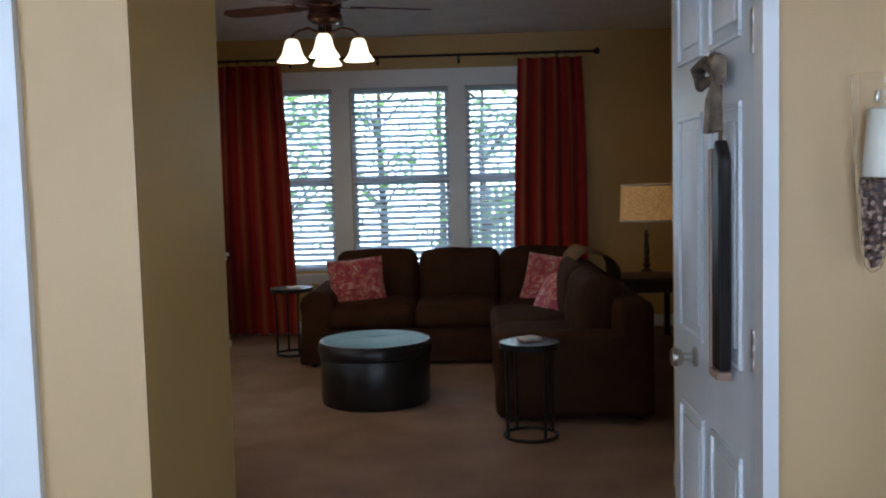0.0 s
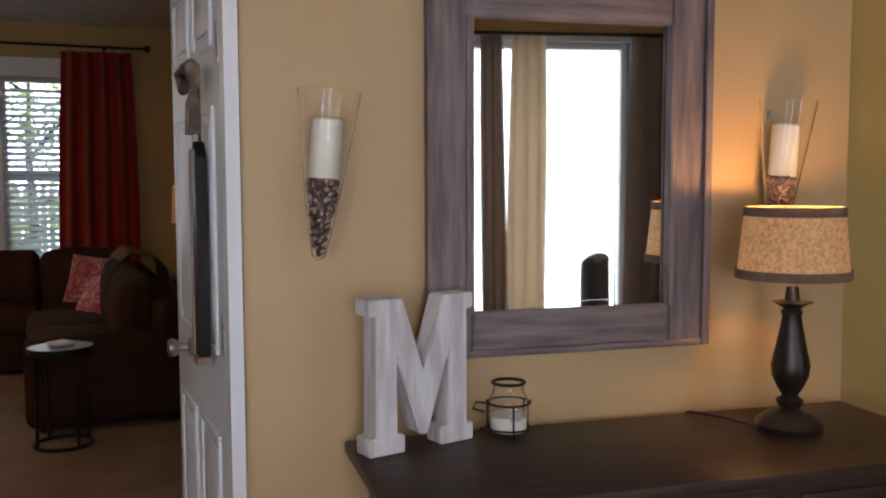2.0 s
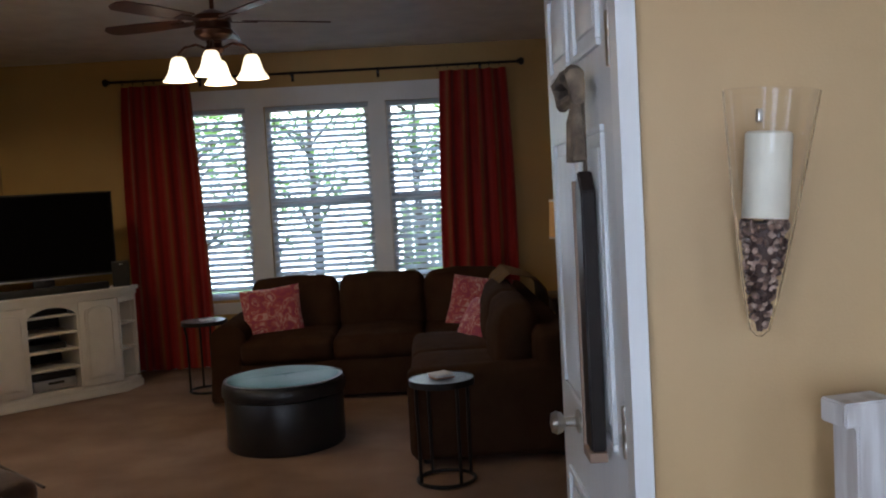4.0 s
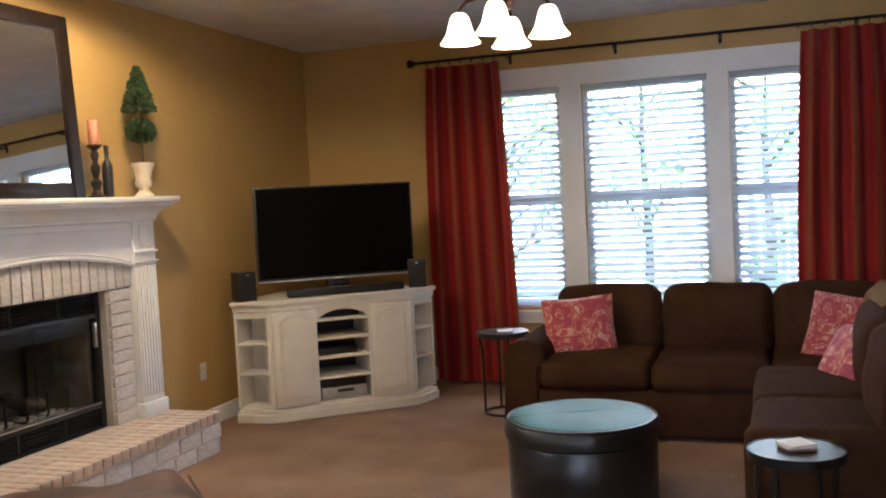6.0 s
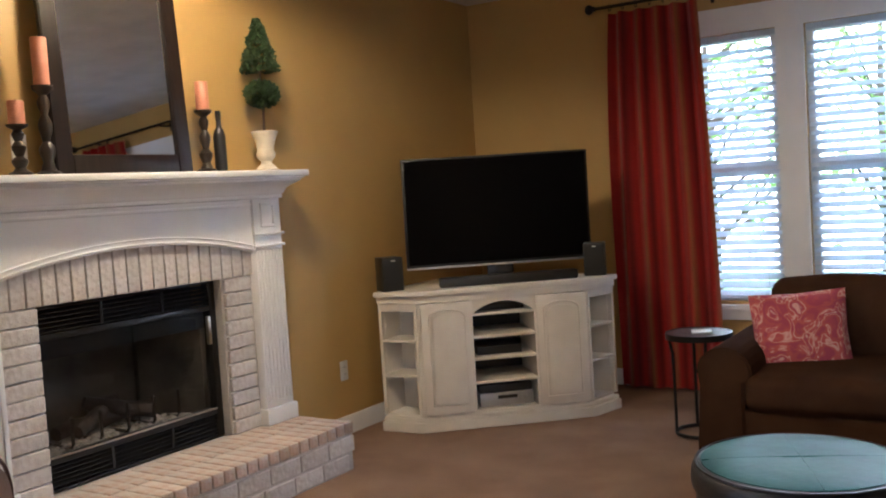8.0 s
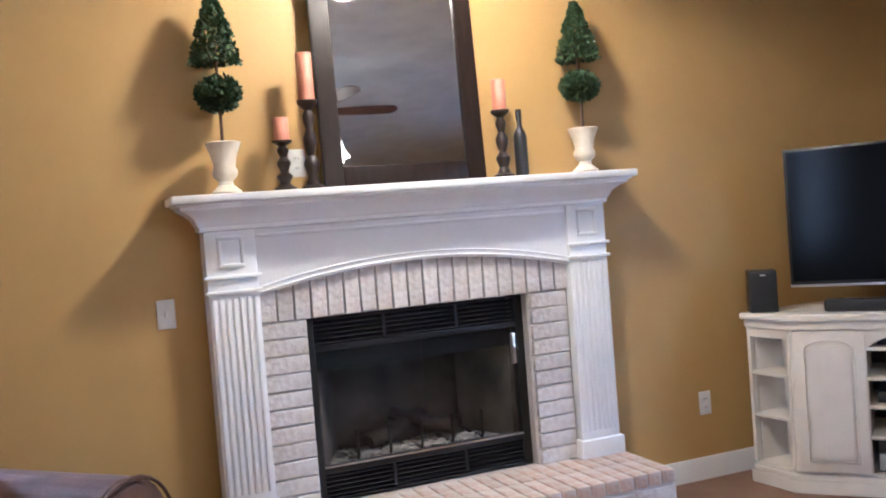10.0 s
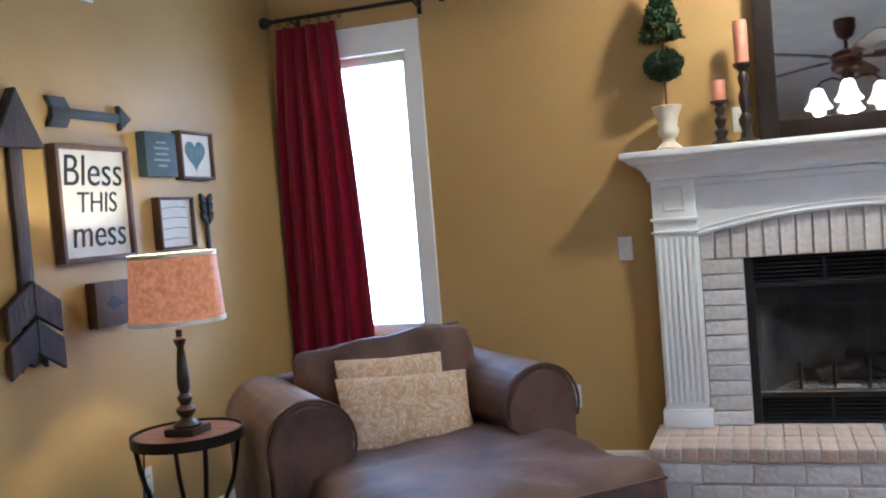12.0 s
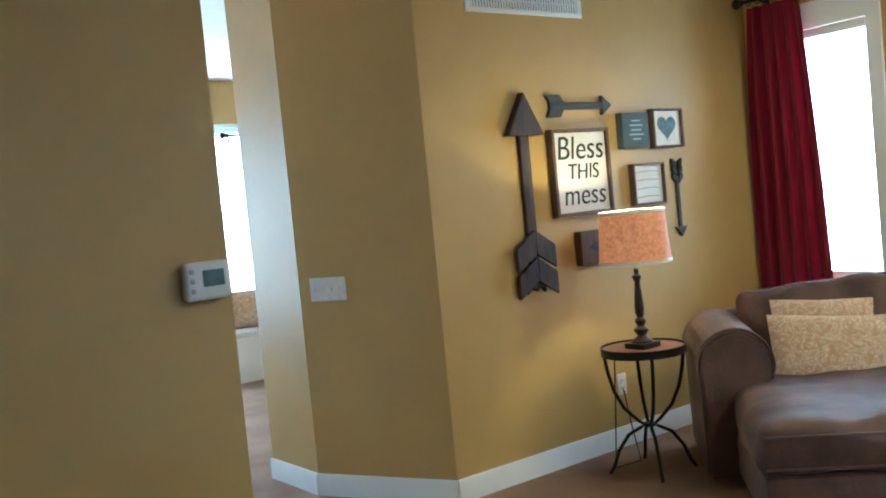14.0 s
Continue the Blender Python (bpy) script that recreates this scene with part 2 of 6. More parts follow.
PLASTIC = mat("black_plastic", (0.012, 0.012, 0.013), 0.4, scale=20)
SILVER = mat("silver_plastic", (0.42, 0.42, 0.43), 0.35, metal=0.5, scale=20)
PLATE = mat("white_plate_plastic", (0.72, 0.72, 0.72), 0.4, scale=20)
CHROME = mat("satin_nickel", (0.55, 0.52, 0.47), 0.28, metal=1.0, scale=30)
WAX = mat("ivory_wax", (0.78, 0.73, 0.60), 0.45, scale=14)
PINKWAX = mat("salmon_wax", (0.60, 0.26, 0.17), 0.5, colour2=(0.50, 0.20, 0.125), scale=24, bump=0.15)
STONES = mat("river_stones", (0.30, 0.19, 0.14), 0.5, colour2=(0.10, 0.06, 0.05), scale=3, vary=0.5)
PLASTER = mat("ivory_urn", (0.70, 0.64, 0.53), 0.6, colour2=(0.58, 0.51, 0.40), scale=16, bump=0.2)
LEAF = mat("boxwood_leaf", (0.045, 0.085, 0.028), 0.55, colour2=(0.018, 0.040, 0.014), scale=30)
STEM = mat("brown_stem", (0.12, 0.07, 0.04), 0.8, scale=30)
PAPER = mat("white_paper", (0.74, 0.74, 0.73), 0.8, scale=20)
RIBBON = mat("printed_ribbon", (0.30, 0.22, 0.15), 0.8, colour2=(0.03, 0.022, 0.02), scale=16)
TANEDGE = mat("tan_board_edge", (0.34, 0.23, 0.17), 0.7, colour2=(0.25, 0.16, 0.115), scale=9, stretch=(1, 1, 0.2))
CREAMCURTAIN = striped("cream_curtain", ((0.62, 0.55, 0.44), (0.58, 0.50, 0.40), (0.64, 0.56, 0.46)), 0.3)
SHEER = mat("white_sheer", (0.80, 0.80, 0.79), 0.9, scale=8, trans=0.0)
TAUPE = mat("taupe_fold_shade_and_wall", (0.36, 0.30, 0.26), 0.9, scale=12, bump=0.3)
GREYCLOTH = mat("grey_chair_cloth", (0.085, 0.10, 0.12), 0.9, scale=14, bump=0.3, sheen=0.3)
GRASS = mat("lawn", (0.085, 0.15, 0.04), 0.95, colour2=(0.05, 0.10, 0.025), scale=1.5, bump=0.8, bump_scale=40)
TREELEAF = mat("tree_leaf", (0.16, 0.31, 0.07), 0.7, colour2=(0.11, 0.23, 0.05), scale=3)
BARK = mat("bark", (0.24, 0.20, 0.17), 0.95, scale=12, bump=0.8, bump_scale=20)
FENCE = mat("fence_boards", (0.66, 0.66, 0.64), 0.8, colour2=(0.58, 0.58, 0.56), scale=6)
CORD = mat("brown_cord", (0.03, 0.022, 0.018), 0.6)
FANGLASS = glow("lit_fan_glass", (1.0, 0.80, 0.50), 3.6, (0.85, 0.78, 0.62))
SHADE1 = glow("lit_rust_shade", (1.0, 0.36, 0.13), 0.36, (0.34, 0.15, 0.07), weave=60)
SHADE2 = glow("lit_burlap_shade", (1.0, 0.50, 0.16), 0.8, (0.30, 0.21, 0.11), weave=120)
BAND = mat("brown_burlap_band", (0.20, 0.12, 0.075), 0.9, scale=60, bump=0.3)
SHADE3 = glow("lit_linen_shade", (1.0, 0.52, 0.15), 0.40, (0.36, 0.24, 0.10), weave=60)


let_through(CREAMCURTAIN, (0.72, 0.62, 0.48), 0.5)
let_through(SHEER, (0.85, 0.85, 0.84), 0.6)
let_through(TAUPE, (0.42, 0.33, 0.27), 0.35)
let_through(TREELEAF, (0.46, 0.72, 0.22), 0.6)
let_through(SLAT, (0.66, 0.74, 0.82), 0.5)
let_through(WINECURTAIN, (0.22, 0.004, 0.045), 0.2)
let_through(REDCURTAIN, (0.45, 0.03, 0.03), 0.15)
for cloth in (SOFA, THROW, CARPET, REDCURTAIN, WINECURTAIN, PILLOWRED, PILLOWTAN):
    cloth.node_tree.nodes["Principled BSDF"].inputs["Specular IOR Level"].default_value = 0.1
SOFA.node_tree.nodes["Principled BSDF"].inputs["Specular IOR Level"].default_value = 0.02
ESPRESSO.node_tree.nodes["Principled BSDF"].inputs["Specular IOR Level"].default_value = 0.22
LEATHER.node_tree.nodes["Principled BSDF"].inputs["Specular IOR Level"].default_value = 0.4
TVBLACK.node_tree.nodes["Principled BSDF"].inputs["Specular IOR Level"].default_value = 0.06
TABLEWOOD.node_tree.nodes["Principled BSDF"].inputs["Specular IOR Level"].default_value = 0.22
TEALSHEEN.node_tree.nodes["Principled BSDF"].inputs["Specular IOR Level"].default_value = 0.16

# ---- shape helpers ----
def box(bm, x0, x1, y0, y1, z0, z1):
    v = [bm.verts.new((x, y, z)) for x in (x0, x1) for y in (y0, y1) for z in (z0, z1)]
    for f in ((0, 1, 3, 2), (4, 6, 7, 5), (0, 4, 5, 1), (2, 3, 7, 6), (0, 2, 6, 4), (1, 5, 7, 3)):
        bm.faces.new([v[i] for i in f])


def bbox(x0, x1, y0, y1, z0, z1, bevel=0.0, seg=2):
    bm = bmesh.new()
    box(bm, x0, x1, y0, y1, z0, z1)
    if bevel:
        bmesh.ops.bevel(bm, geom=bm.edges[:], offset=bevel, segments=seg, affect="EDGES", profile=0.5)
    return bm


def rbox(sx, sy, sz, r, bulge=(0, 0, 0), n=5, centre=(0, 0, 0), wrinkle=0.0, seed=0):
    """A rounded, softly bulging box with half sizes sx, sy, sz."""
    h = (sx, sy, sz)

    def axis(a):
        m = a - r
        return [-a, -a + r * 0.3, -a + r * 0.65] + [-m + 2 * m * i / n for i in range(n + 1)] + [a - r * 0.65, a - r * 0.3, a]
    g = [axis(a) for a in h]
    bm, verts = bmesh.new(), {}

    def vert(p):
        key = tuple(round(c, 6) for c in p)
        if key not in verts:
            q = [max(-(h[i] - r), min(h[i] - r, p[i])) for i in range(3)]
            d = Vector([p[i] - q[i] for i in range(3)])
            if d.length > 1e-9:
                d = d.normalized() * r
            w = Vector(q) + d
            f = [1 - (p[i] / h[i]) ** 2 for i in range(3)]
            w.x += math.copysign(bulge[0], p[0]) * f[1] * f[2] * (abs(p[0]) / h[0])
            w.y += math.copysign(bulge[1], p[1]) * f[0] * f[2] * (abs(p[1]) / h[1])
            w.z += math.copysign(bulge[2], p[2]) * f[0] * f[1] * (abs(p[2]) / h[2])
            if wrinkle:
                w += noise.noise_vector(w * 6 + Vector((seed * 7.1, seed, 0))) * wrinkle
            verts[key] = bm.verts.new(w + Vector(centre))
        return verts[key]
    for a in range(3):
        b, c = (a + 1) % 3, (a + 2) % 3
        for s in (-1, 1):
            for i in range(len(g[b]) - 1):
                for j in range(len(g[c]) - 1):
                    q = []
                    for di, dj in ((0, 0), (1, 0), (1, 1), (0, 1)):
                        p = [0, 0, 0]
                        p[a], p[b], p[c] = s * h[a], g[b][i + di], g[c][j + dj]
                        q.append(vert(p))
                    if s < 0:
                        q.reverse()
                    if len(set(q)) == 4:
                        bm.faces.new(q)
    return bm


def pillow(w, h, t, seed=0):
    """A cushion lying in x-z, thick along y, with pinched corners."""
    bm, n, grid = bmesh.new(), 14, {}
    for s in (-1, 1):
        for i in range(n + 1):
            for j in range(n + 1):
                u, v = 2 * i / n - 1, 2 * j / n - 1
                edge = i in (0, n) or j in (0, n)
                if edge and s == 1:
                    grid[s, i, j] = grid[-1, i, j]
                    continue
                th = t / 2 * ((1 - u * u) * (1 - v * v)) ** 0.4
                k = 1 - 0.05 * (1 - abs(u * v)) * (max(abs(u), abs(v)) ** 4)
                p = Vector((u * w / 2 * k, s * th, v * h / 2 * k))
                p += noise.noise_vector(p * 7 + Vector((seed, 3, seed * 2))) * 0.008 * (0 if edge else 1)
                grid[s, i, j] = bm.verts.new(p)
    for s in (-1, 1):
        for i in range(n):
            for j in range(n):
                q = [grid[s, i, j], grid[s, i + 1, j], grid[s, i + 1, j + 1], grid[s, i, j + 1]]
                bm.faces.new(q if s < 0 else q[::-1])
    return bm


def lathe(profile, n=24, centre=(0, 0, 0), bm=None):
    """Turns (radius, height) pairs round the z axis."""
    bm = bm or bmesh.new()
    rings = []
    for r, z in profile:
        rings.append([bm.verts.new((centre[0] + max(r, 1e-4) * math.cos(2 * math.pi * i / n), centre[1] + max(r, 1e-4) * math.sin(2 * math.pi * i / n), centre[2] + z)) for i in range(n)])
    for a, b in zip(rings, rings[1:]):
        for i in range(n):
            bm.faces.new((a[i], a[(i + 1) % n], b[(i + 1) % n], b[i]))
    bm.faces.new(rings[0][::-1]), bm.faces.new(rings[-1])
    return bm


def shell(profile, thick, n=32):
    """An open turned shell, such as a lampshade."""
    return lathe_loop(profile + [(r - thick, z) for r, z in reversed(profile)], n)


def lathe_loop(profile, n=32):
    bm = bmesh.new()
    rings = [[bm.verts.new((r * math.cos(2 * math.pi * i / n), r * math.sin(2 * math.pi * i / n), z)) for i in range(n)] for r, z in profile]
    for k in range(len(rings)):
        a, b = rings[k], rings[(k + 1) % len(rings)]
        for i in range(n):
            bm.faces.new((a[i], a[(i + 1) % n], b[(i + 1) % n], b[i]))
    return bm


def tube(points, r, n=8, bm=None, closed=False):
    """A round bar along points; r is a number or one radius a point."""
    bm = bm or bmesh.new()
    pts = [Vector(p) for p in points]
    rings, up = [], None
    for k, p in enumerate(pts):
        a = pts[k - 1] if k or closed else p
        b = pts[(k + 1) % len(pts)] if k + 1 < len(pts) or closed else p
        d = (b - a).normalized()
        if up is None:
            up = d.orthogonal().normalized()
        up = (up - d * up.dot(d)).normalized()
        side = d.cross(up)
        rr = r[k] if isinstance(r, (list, tuple)) else r
        rings.append([bm.verts.new(p + (up * math.cos(2 * math.pi * i / n) + side * math.sin(2 * math.pi * i / n)) * rr) for i in range(n)])
    for k in range(len(rings) - (0 if closed else 1)):
        a, b = rings[k], rings[(k + 1) % len(rings)]
        for i in range(n):
            bm.faces.new((a[i], a[(i + 1) % n], b[(i + 1) % n], b[i]))
    if not closed:
        bm.faces.new(rings[0][::-1]), bm.faces.new(rings[-1])
    return bm


def prism(pts, a0, a1, axis="y", bevel=0.0):
    """A flat outline drawn out along an axis. For y the outline is (x, z), for x (y, z), for z (x, y)."""
    bm = bmesh.new()

    def at(p, a):
        return {"x": (a, p[0], p[1]), "y": (p[0], a, p[1]), "z": (p[0], p[1], a)}[axis]
    lo, hi = [bm.verts.new(at(p, a0)) for p in pts], [bm.verts.new(at(p, a1)) for p in pts]
    bm.faces.new(lo), bm.faces.new(hi[::-1])
    for i in range(len(pts)):
        j = (i + 1) % len(pts)
        bm.faces.new((lo[i], hi[i], hi[j], lo[j]))
    bmesh.ops.recalc_face_normals(bm, faces=bm.faces[:])
    if bevel:
        bmesh.ops.bevel(bm, geom=bm.edges[:], offset=bevel, segments=2, affect="EDGES")
    return bm


def mesh_of(name, bm, material, smooth=True):
    me = bpy.data.meshes.new(name)
    bmesh.ops.recalc_face_normals(bm, faces=bm.faces[:])
    bm.to_mesh(me)
    bm.free()
    me.materials.append(material)
    if smooth:
        me.shade_smooth()
        me.set_sharp_from_angle(angle=radians(38))
    return me


def part(name, bm, material, parent, label="", m=None):
    ob = new(name, mesh_of(name, bm, material))
    ob.parent = parent
    if m is not None:
        ob.matrix_basis = m
    return tagged(ob, label)


def thing(name, label, category, m=None, group="", kind=""):
    ob = new(name)
    ob.empty_display_size = 0.1
    if m is not None:
        ob.matrix_basis = m
    return tagged(ob, label, category, group, kind)


def solid(name, bm, material, label, category, m=None, group="", kind=""):
    ob = new(name, mesh_of(name, bm, material))
    if m is not None:
        ob.matrix_basis = m
    return tagged(ob, label, category, group, kind)


def structure(name, bm, material, label=""):
    return tagged(new(name, mesh_of(name, bm, material)), label, kind="structure")


def letters(text, size, depth, name="lettering"):
    cu = bpy.data.curves.new(name, "FONT")
    cu.shear, cu.offset = 0.12, -0.004 * size
    cu.body, cu.size, cu.extrude, cu.align_x, cu.align_y = text, size, depth, "CENTER", "CENTER"
    tmp = bpy.data.objects.new(name, cu)
    me = bpy.data.meshes.new_from_object(tmp)
    bpy.data.objects.remove(tmp)
    return me


# ---- structure ----
def boxes(*bs):
    bm = bmesh.new()
    for b in bs:
        box(bm, *b)
    return bm


T = 0.16
WIN_N = ((-1.62, -1.056), (-0.893, 0.03), (0.177, 0.74))   # openings in the north wall
WZ0, WZ1 = 0.585, 2.275
W2 = (3.54, 4.088, 0.735, 2.22)                             # opening in the west wall
FIRE = (5.69, 6.71, 0.25, 1.035)
structure("floor", boxes((WEST - T, EAST + T, ARROW - 1.2, NORTH + T, -0.12, 0.0), (-4.2, 5.4, FRONT_Y - T, ARROW - 1.2, -0.12, 0.0), (EAST + T, 5.4, ARROW - 1.2, 2.6, -0.12, 0.0)), CARPET, "beige pile carpet")
structure("ceiling", boxes((WEST - T, EAST + T, ARROW - 1.2, NORTH + T, CEIL, CEIL + 0.12), (-4.2, 5.4, FRONT_Y - T, ARROW - 1.2, CEIL, CEIL + 0.12), (EAST + T, 5.4, ARROW - 1.2, 2.6, CEIL, CEIL + 0.12)), CEILING, "off-white textured ceiling")
xs = [WEST - T, WIN_N[0][0], WIN_N[0][1], WIN_N[1][0], WIN_N[1][1], WIN_N[2][0], WIN_N[2][1], EAST + T]
structure("wall_north", boxes((xs[0], xs[7], NORTH, NORTH + T, 0, WZ0), (xs[0], xs[7], NORTH, NORTH + T, WZ1, CEIL),
          *[(xs[i], xs[i + 1], NORTH, NORTH + T, WZ0, WZ1) for i in (0, 2, 4, 6)]), PAINT, "gold painted window wall")
structure("wall_west", boxes((WEST - T, WEST, ARROW - T, W2[0], 0, CEIL), (WEST - T, WEST, W2[0], W2[1], 0, W2[2]), (WEST - T, WEST, W2[0], W2[1], W2[3], CEIL),
          (WEST - T, WEST, W2[1], FIRE[0], 0, CEIL), (WEST - T, WEST, FIRE[0], FIRE[1], FIRE[3], CEIL), (WEST - T, WEST, FIRE[0], FIRE[1], 0, FIRE[2]), (WEST - T, WEST, FIRE[1], NORTH, 0, CEIL)), PAINT, "gold painted fireplace wall")
structure("wall_east", boxes((EAST, EAST + T, THERMO_Y, NORTH, 0, CEIL)), PAINT, "gold painted wall")
structure("wall_south", boxes((WEST, -0.80, ARROW - 0.14, ARROW, 0, CEIL)), PAINT, "gold painted wall with hung decorations")
structure("wall_hall_west", prism([(HALL_A, ARROW), (HALL_W, HALL_Y1), (-0.432, HALL_Y1), (-0.80, ARROW - 0.14), (-0.80, ARROW)], 0, CEIL, "z"), PAINT, "gold painted hall corner")
structure("wall_hall_end", boxes((-0.432, HALL_W, HALL_Y0 + 0.012, HALL_Y1 - 0.001, 0, CEIL)), LITPAINT, "gold painted wall end, lighter and glossier to look window-lit")
structure("wall_foyer_west", boxes((-4.2, HALL_W, HALL_Y0, HALL_Y0 + 0.0115, 0, CEIL), (-4.2, -0.434, HALL_Y0 + 0.0115, HALL_Y0 + 0.14, 0, CEIL)), FOYER, "tan painted foyer wall")
structure("wall_thermostat", boxes((THERMO_X, EAST, THERMO_Y - 0.14, THERMO_Y, 0, CEIL), (THERMO_X, THERMO_X + 0.14, 3.515, THERMO_Y - 0.14, 0, CEIL)), PAINT, "gold painted wall")

# foyer wall, turned a little, in its own frame: x along the wall, y into it
FW = pose(HALL_E + 0.024, FOYER_Y, 0, 0, 0, -8)
fw = new("wall_foyer", mesh_of("wall_foyer", boxes((0, 1.617, 0, 0.14, 0, CEIL)), FOYER))
fw.matrix_basis = FW
tagged(fw, "tan painted foyer wall", kind="structure")
structure("wall_recess", boxes((2.452, 5.4, 2.45, 2.59, 0, CEIL)), PAINT, "orange gold wall beyond the foyer")
structure("wall_closet", boxes((HALL_E + 0.005, HALL_E + 0.019, FOYER_Y + 0.003, 2.645, 0, CEIL), (HALL_E + 0.005, HALL_E + 0.12, 2.645, 3.515, 2.05, CEIL), (HALL_E + 0.12, 1.1, 3.375, 3.515, 0, CEIL)), FOYER, "tan painted closet wall")
# the middle opening is unseen, added for the foyer's light
FWIN = ((-2.55, -1.65), (-0.3, 0.7), (2.00, 3.10))
fx = [-4.2, FWIN[0][0], FWIN[0][1], FWIN[1][0], FWIN[1][1], FWIN[2][0], FWIN[2][1], 5.4]
structure("wall_front", boxes((fx[0], fx[7], FRONT_Y - T, FRONT_Y, 2.3, CEIL), (fx[0], fx[7], FRONT_Y - T, FRONT_Y, 0, 0.45),
          *[(fx[i], fx[i + 1], FRONT_Y - T, FRONT_Y, 0.45, 2.3) for i in (0, 2, 4, 6)]), TEAL, "teal painted front wall")
structure("wall_front_upper", boxes((fx[0], fx[7], FRONT_Y, FRONT_Y + 0.02, 2.34, CEIL)), PAINT, "orange gold wall band over the windows")
structure("wall_far_west", boxes((-4.2 - T, -4.2, FRONT_Y, 2.2, 0, CEIL)), FOYER)
structure("wall_far_east", boxes((5.4, 5.4 + T, FRONT_Y, 2.9, 0, CEIL)), FOYER)
structure("ground", boxes((-400, 400, -400, 400, -0.5, -0.42)), GRASS, "lawn")


def skirting(name, a, b, h=0.11, t=0.014):
    """Baseboard along a to b, on the left-hand side of that way."""
    a, b = Vector((*a, 0)), Vector((*b, 0))
    d = (b - a).length
    bm = prism([(0, 0), (t, 0), (t, h - 0.02), (t * 0.5, h), (0, h)], 0, d, "x")
    ob = new(name, mesh_of(name, bm, WHITE))
    ang = math.atan2(b.y - a.y, b.x - a.x)
    ob.matrix_basis = Matrix.Translation(a) @ Matrix.Rotation(ang, 4, "Z") @ Matrix.Translation((0, 0.001, 0))
    return tagged(ob, "white painted baseboard", kind="structure")


skirting("baseboard", (WEST, ARROW), (HALL_A, ARROW))
skirting("baseboard", (HALL_A, ARROW), (HALL_W, HALL_Y1))
skirting("baseboard", (HALL_W, HALL_Y1), (HALL_W, HALL_Y0))
skirting("baseboard", (EAST, NORTH), (WEST, NORTH))
skirting("baseboard", (WEST, NORTH), (WEST, 7.16))
skirting("baseboard", (WEST, 5.25), (WEST, ARROW))
skirting("baseboard", (THERMO_X, THERMO_Y), (EAST, THERMO_Y))


# ---- windows ----
def window(name, label, m, w, z0, z1, rail):
    """A sash window in an opening w wide; local x along the wall, y outwards."""
    win = thing(name, label, "window", m, kind="structure")
    f = 0.045
    for x in (0, w - f):
        part("jamb", bbox(x, x + f, 0.05, 0.13, z0, z1, 0.003), WHITE, win)
    for z in (z0, z1 - f):
        part("rail", bbox(f, w - f, 0.05, 0.13, z, z + f, 0.003), WHITE, win)
    if rail:
        part("meeting_rail", bbox(f, w - f, 0.055, 0.125, rail - 0.03, rail + 0.03, 0.003), WHITE, win)
    for a, b in ((z0 + f, rail - 0.03), (rail + 0.03, z1 - f)) if rail else ((z0 + f, z1 - f),):
        p = part("pane", bbox(f, w - f, 0.09, 0.094, a, b), PANE, win)
        p.visible_shadow = False
    return win


for i, (a, b) in enumerate(WIN_N):
    window("window_%d" % (i + 1), "white sash window behind slatted blinds", pose(a, NORTH, 0), b - a, WZ0, WZ1, 1.44)
window("window_4", "white sash window bright with daylight", pose(WEST, W2[0], 0, 0, 0, 90), W2[1] - W2[0], W2[2], W2[3], 0)
for i, (a, b) in enumerate(FWIN):
    window("window_%d" % (i + 5), "front room sash window full of daylight, the middle one added unseen", pose(b, FRONT_Y, 0, 0, 0, 180), b - a, 0.45, 2.3, 0)


def casing(bs, name, label):
    bm = bmesh.new()
    for b in bs:
        box(bm, *b)
    return structure(name, bm, WHITE, label)


p0, p1 = NORTH - 0.022, NORTH - 0.001
casing([(-1.74, 0.86, p0, p1, WZ1, 2.437), (-1.74, WIN_N[0][0], p0, p1, WZ0 - 0.02, WZ1), (WIN_N[0][1], WIN_N[1][0], p0, p1, WZ0 - 0.02, WZ1),
        (WIN_N[1][1], WIN_N[2][0], p0, p1, WZ0 - 0.02, WZ1), (WIN_N[2][1], 0.86, p0, p1, WZ0 - 0.02, WZ1), (-1.74, 0.86, p0, p1, WZ0 - 0.12, WZ0 - 0.052)], "trim_north", "white window casing")
casing([(-1.78, 0.90, NORTH - 0.06, NORTH + 0.05, WZ0 - 0.05, WZ0 - 0.021)], "sill_north", "white window sill")
q0, q1 = WEST + 0.001, WEST + 0.022
casing([(q0, q1, W2[0] - 0.08, W2[1] + 0.078, W2[3], 2.37), (q0, q1, W2[0] - 0.08, W2[0], W2[2] - 0.03, W2[3]), (q0, q1, W2[1], W2[1] + 0.078, W2[2] - 0.03, W2[3]), (q0, q1, W2[0] - 0.08, W2[1] + 0.078, W2[2] - 0.12, W2[2] - 0.032)], "trim_west", "white window casing")
for a, b in FWIN:
    casing([(a - 0.09, b + 0.09, FRONT_Y + 0.001, FRONT_Y + 0.02, 2.3, 2.338), (a - 0.09, a, FRONT_Y + 0.001, FRONT_Y + 0.02, 0.45, 2.3), (b, b + 0.09, FRONT_Y + 0.001, FRONT_Y + 0.02, 0.45, 2.3)], "trim_front", "white window casing")

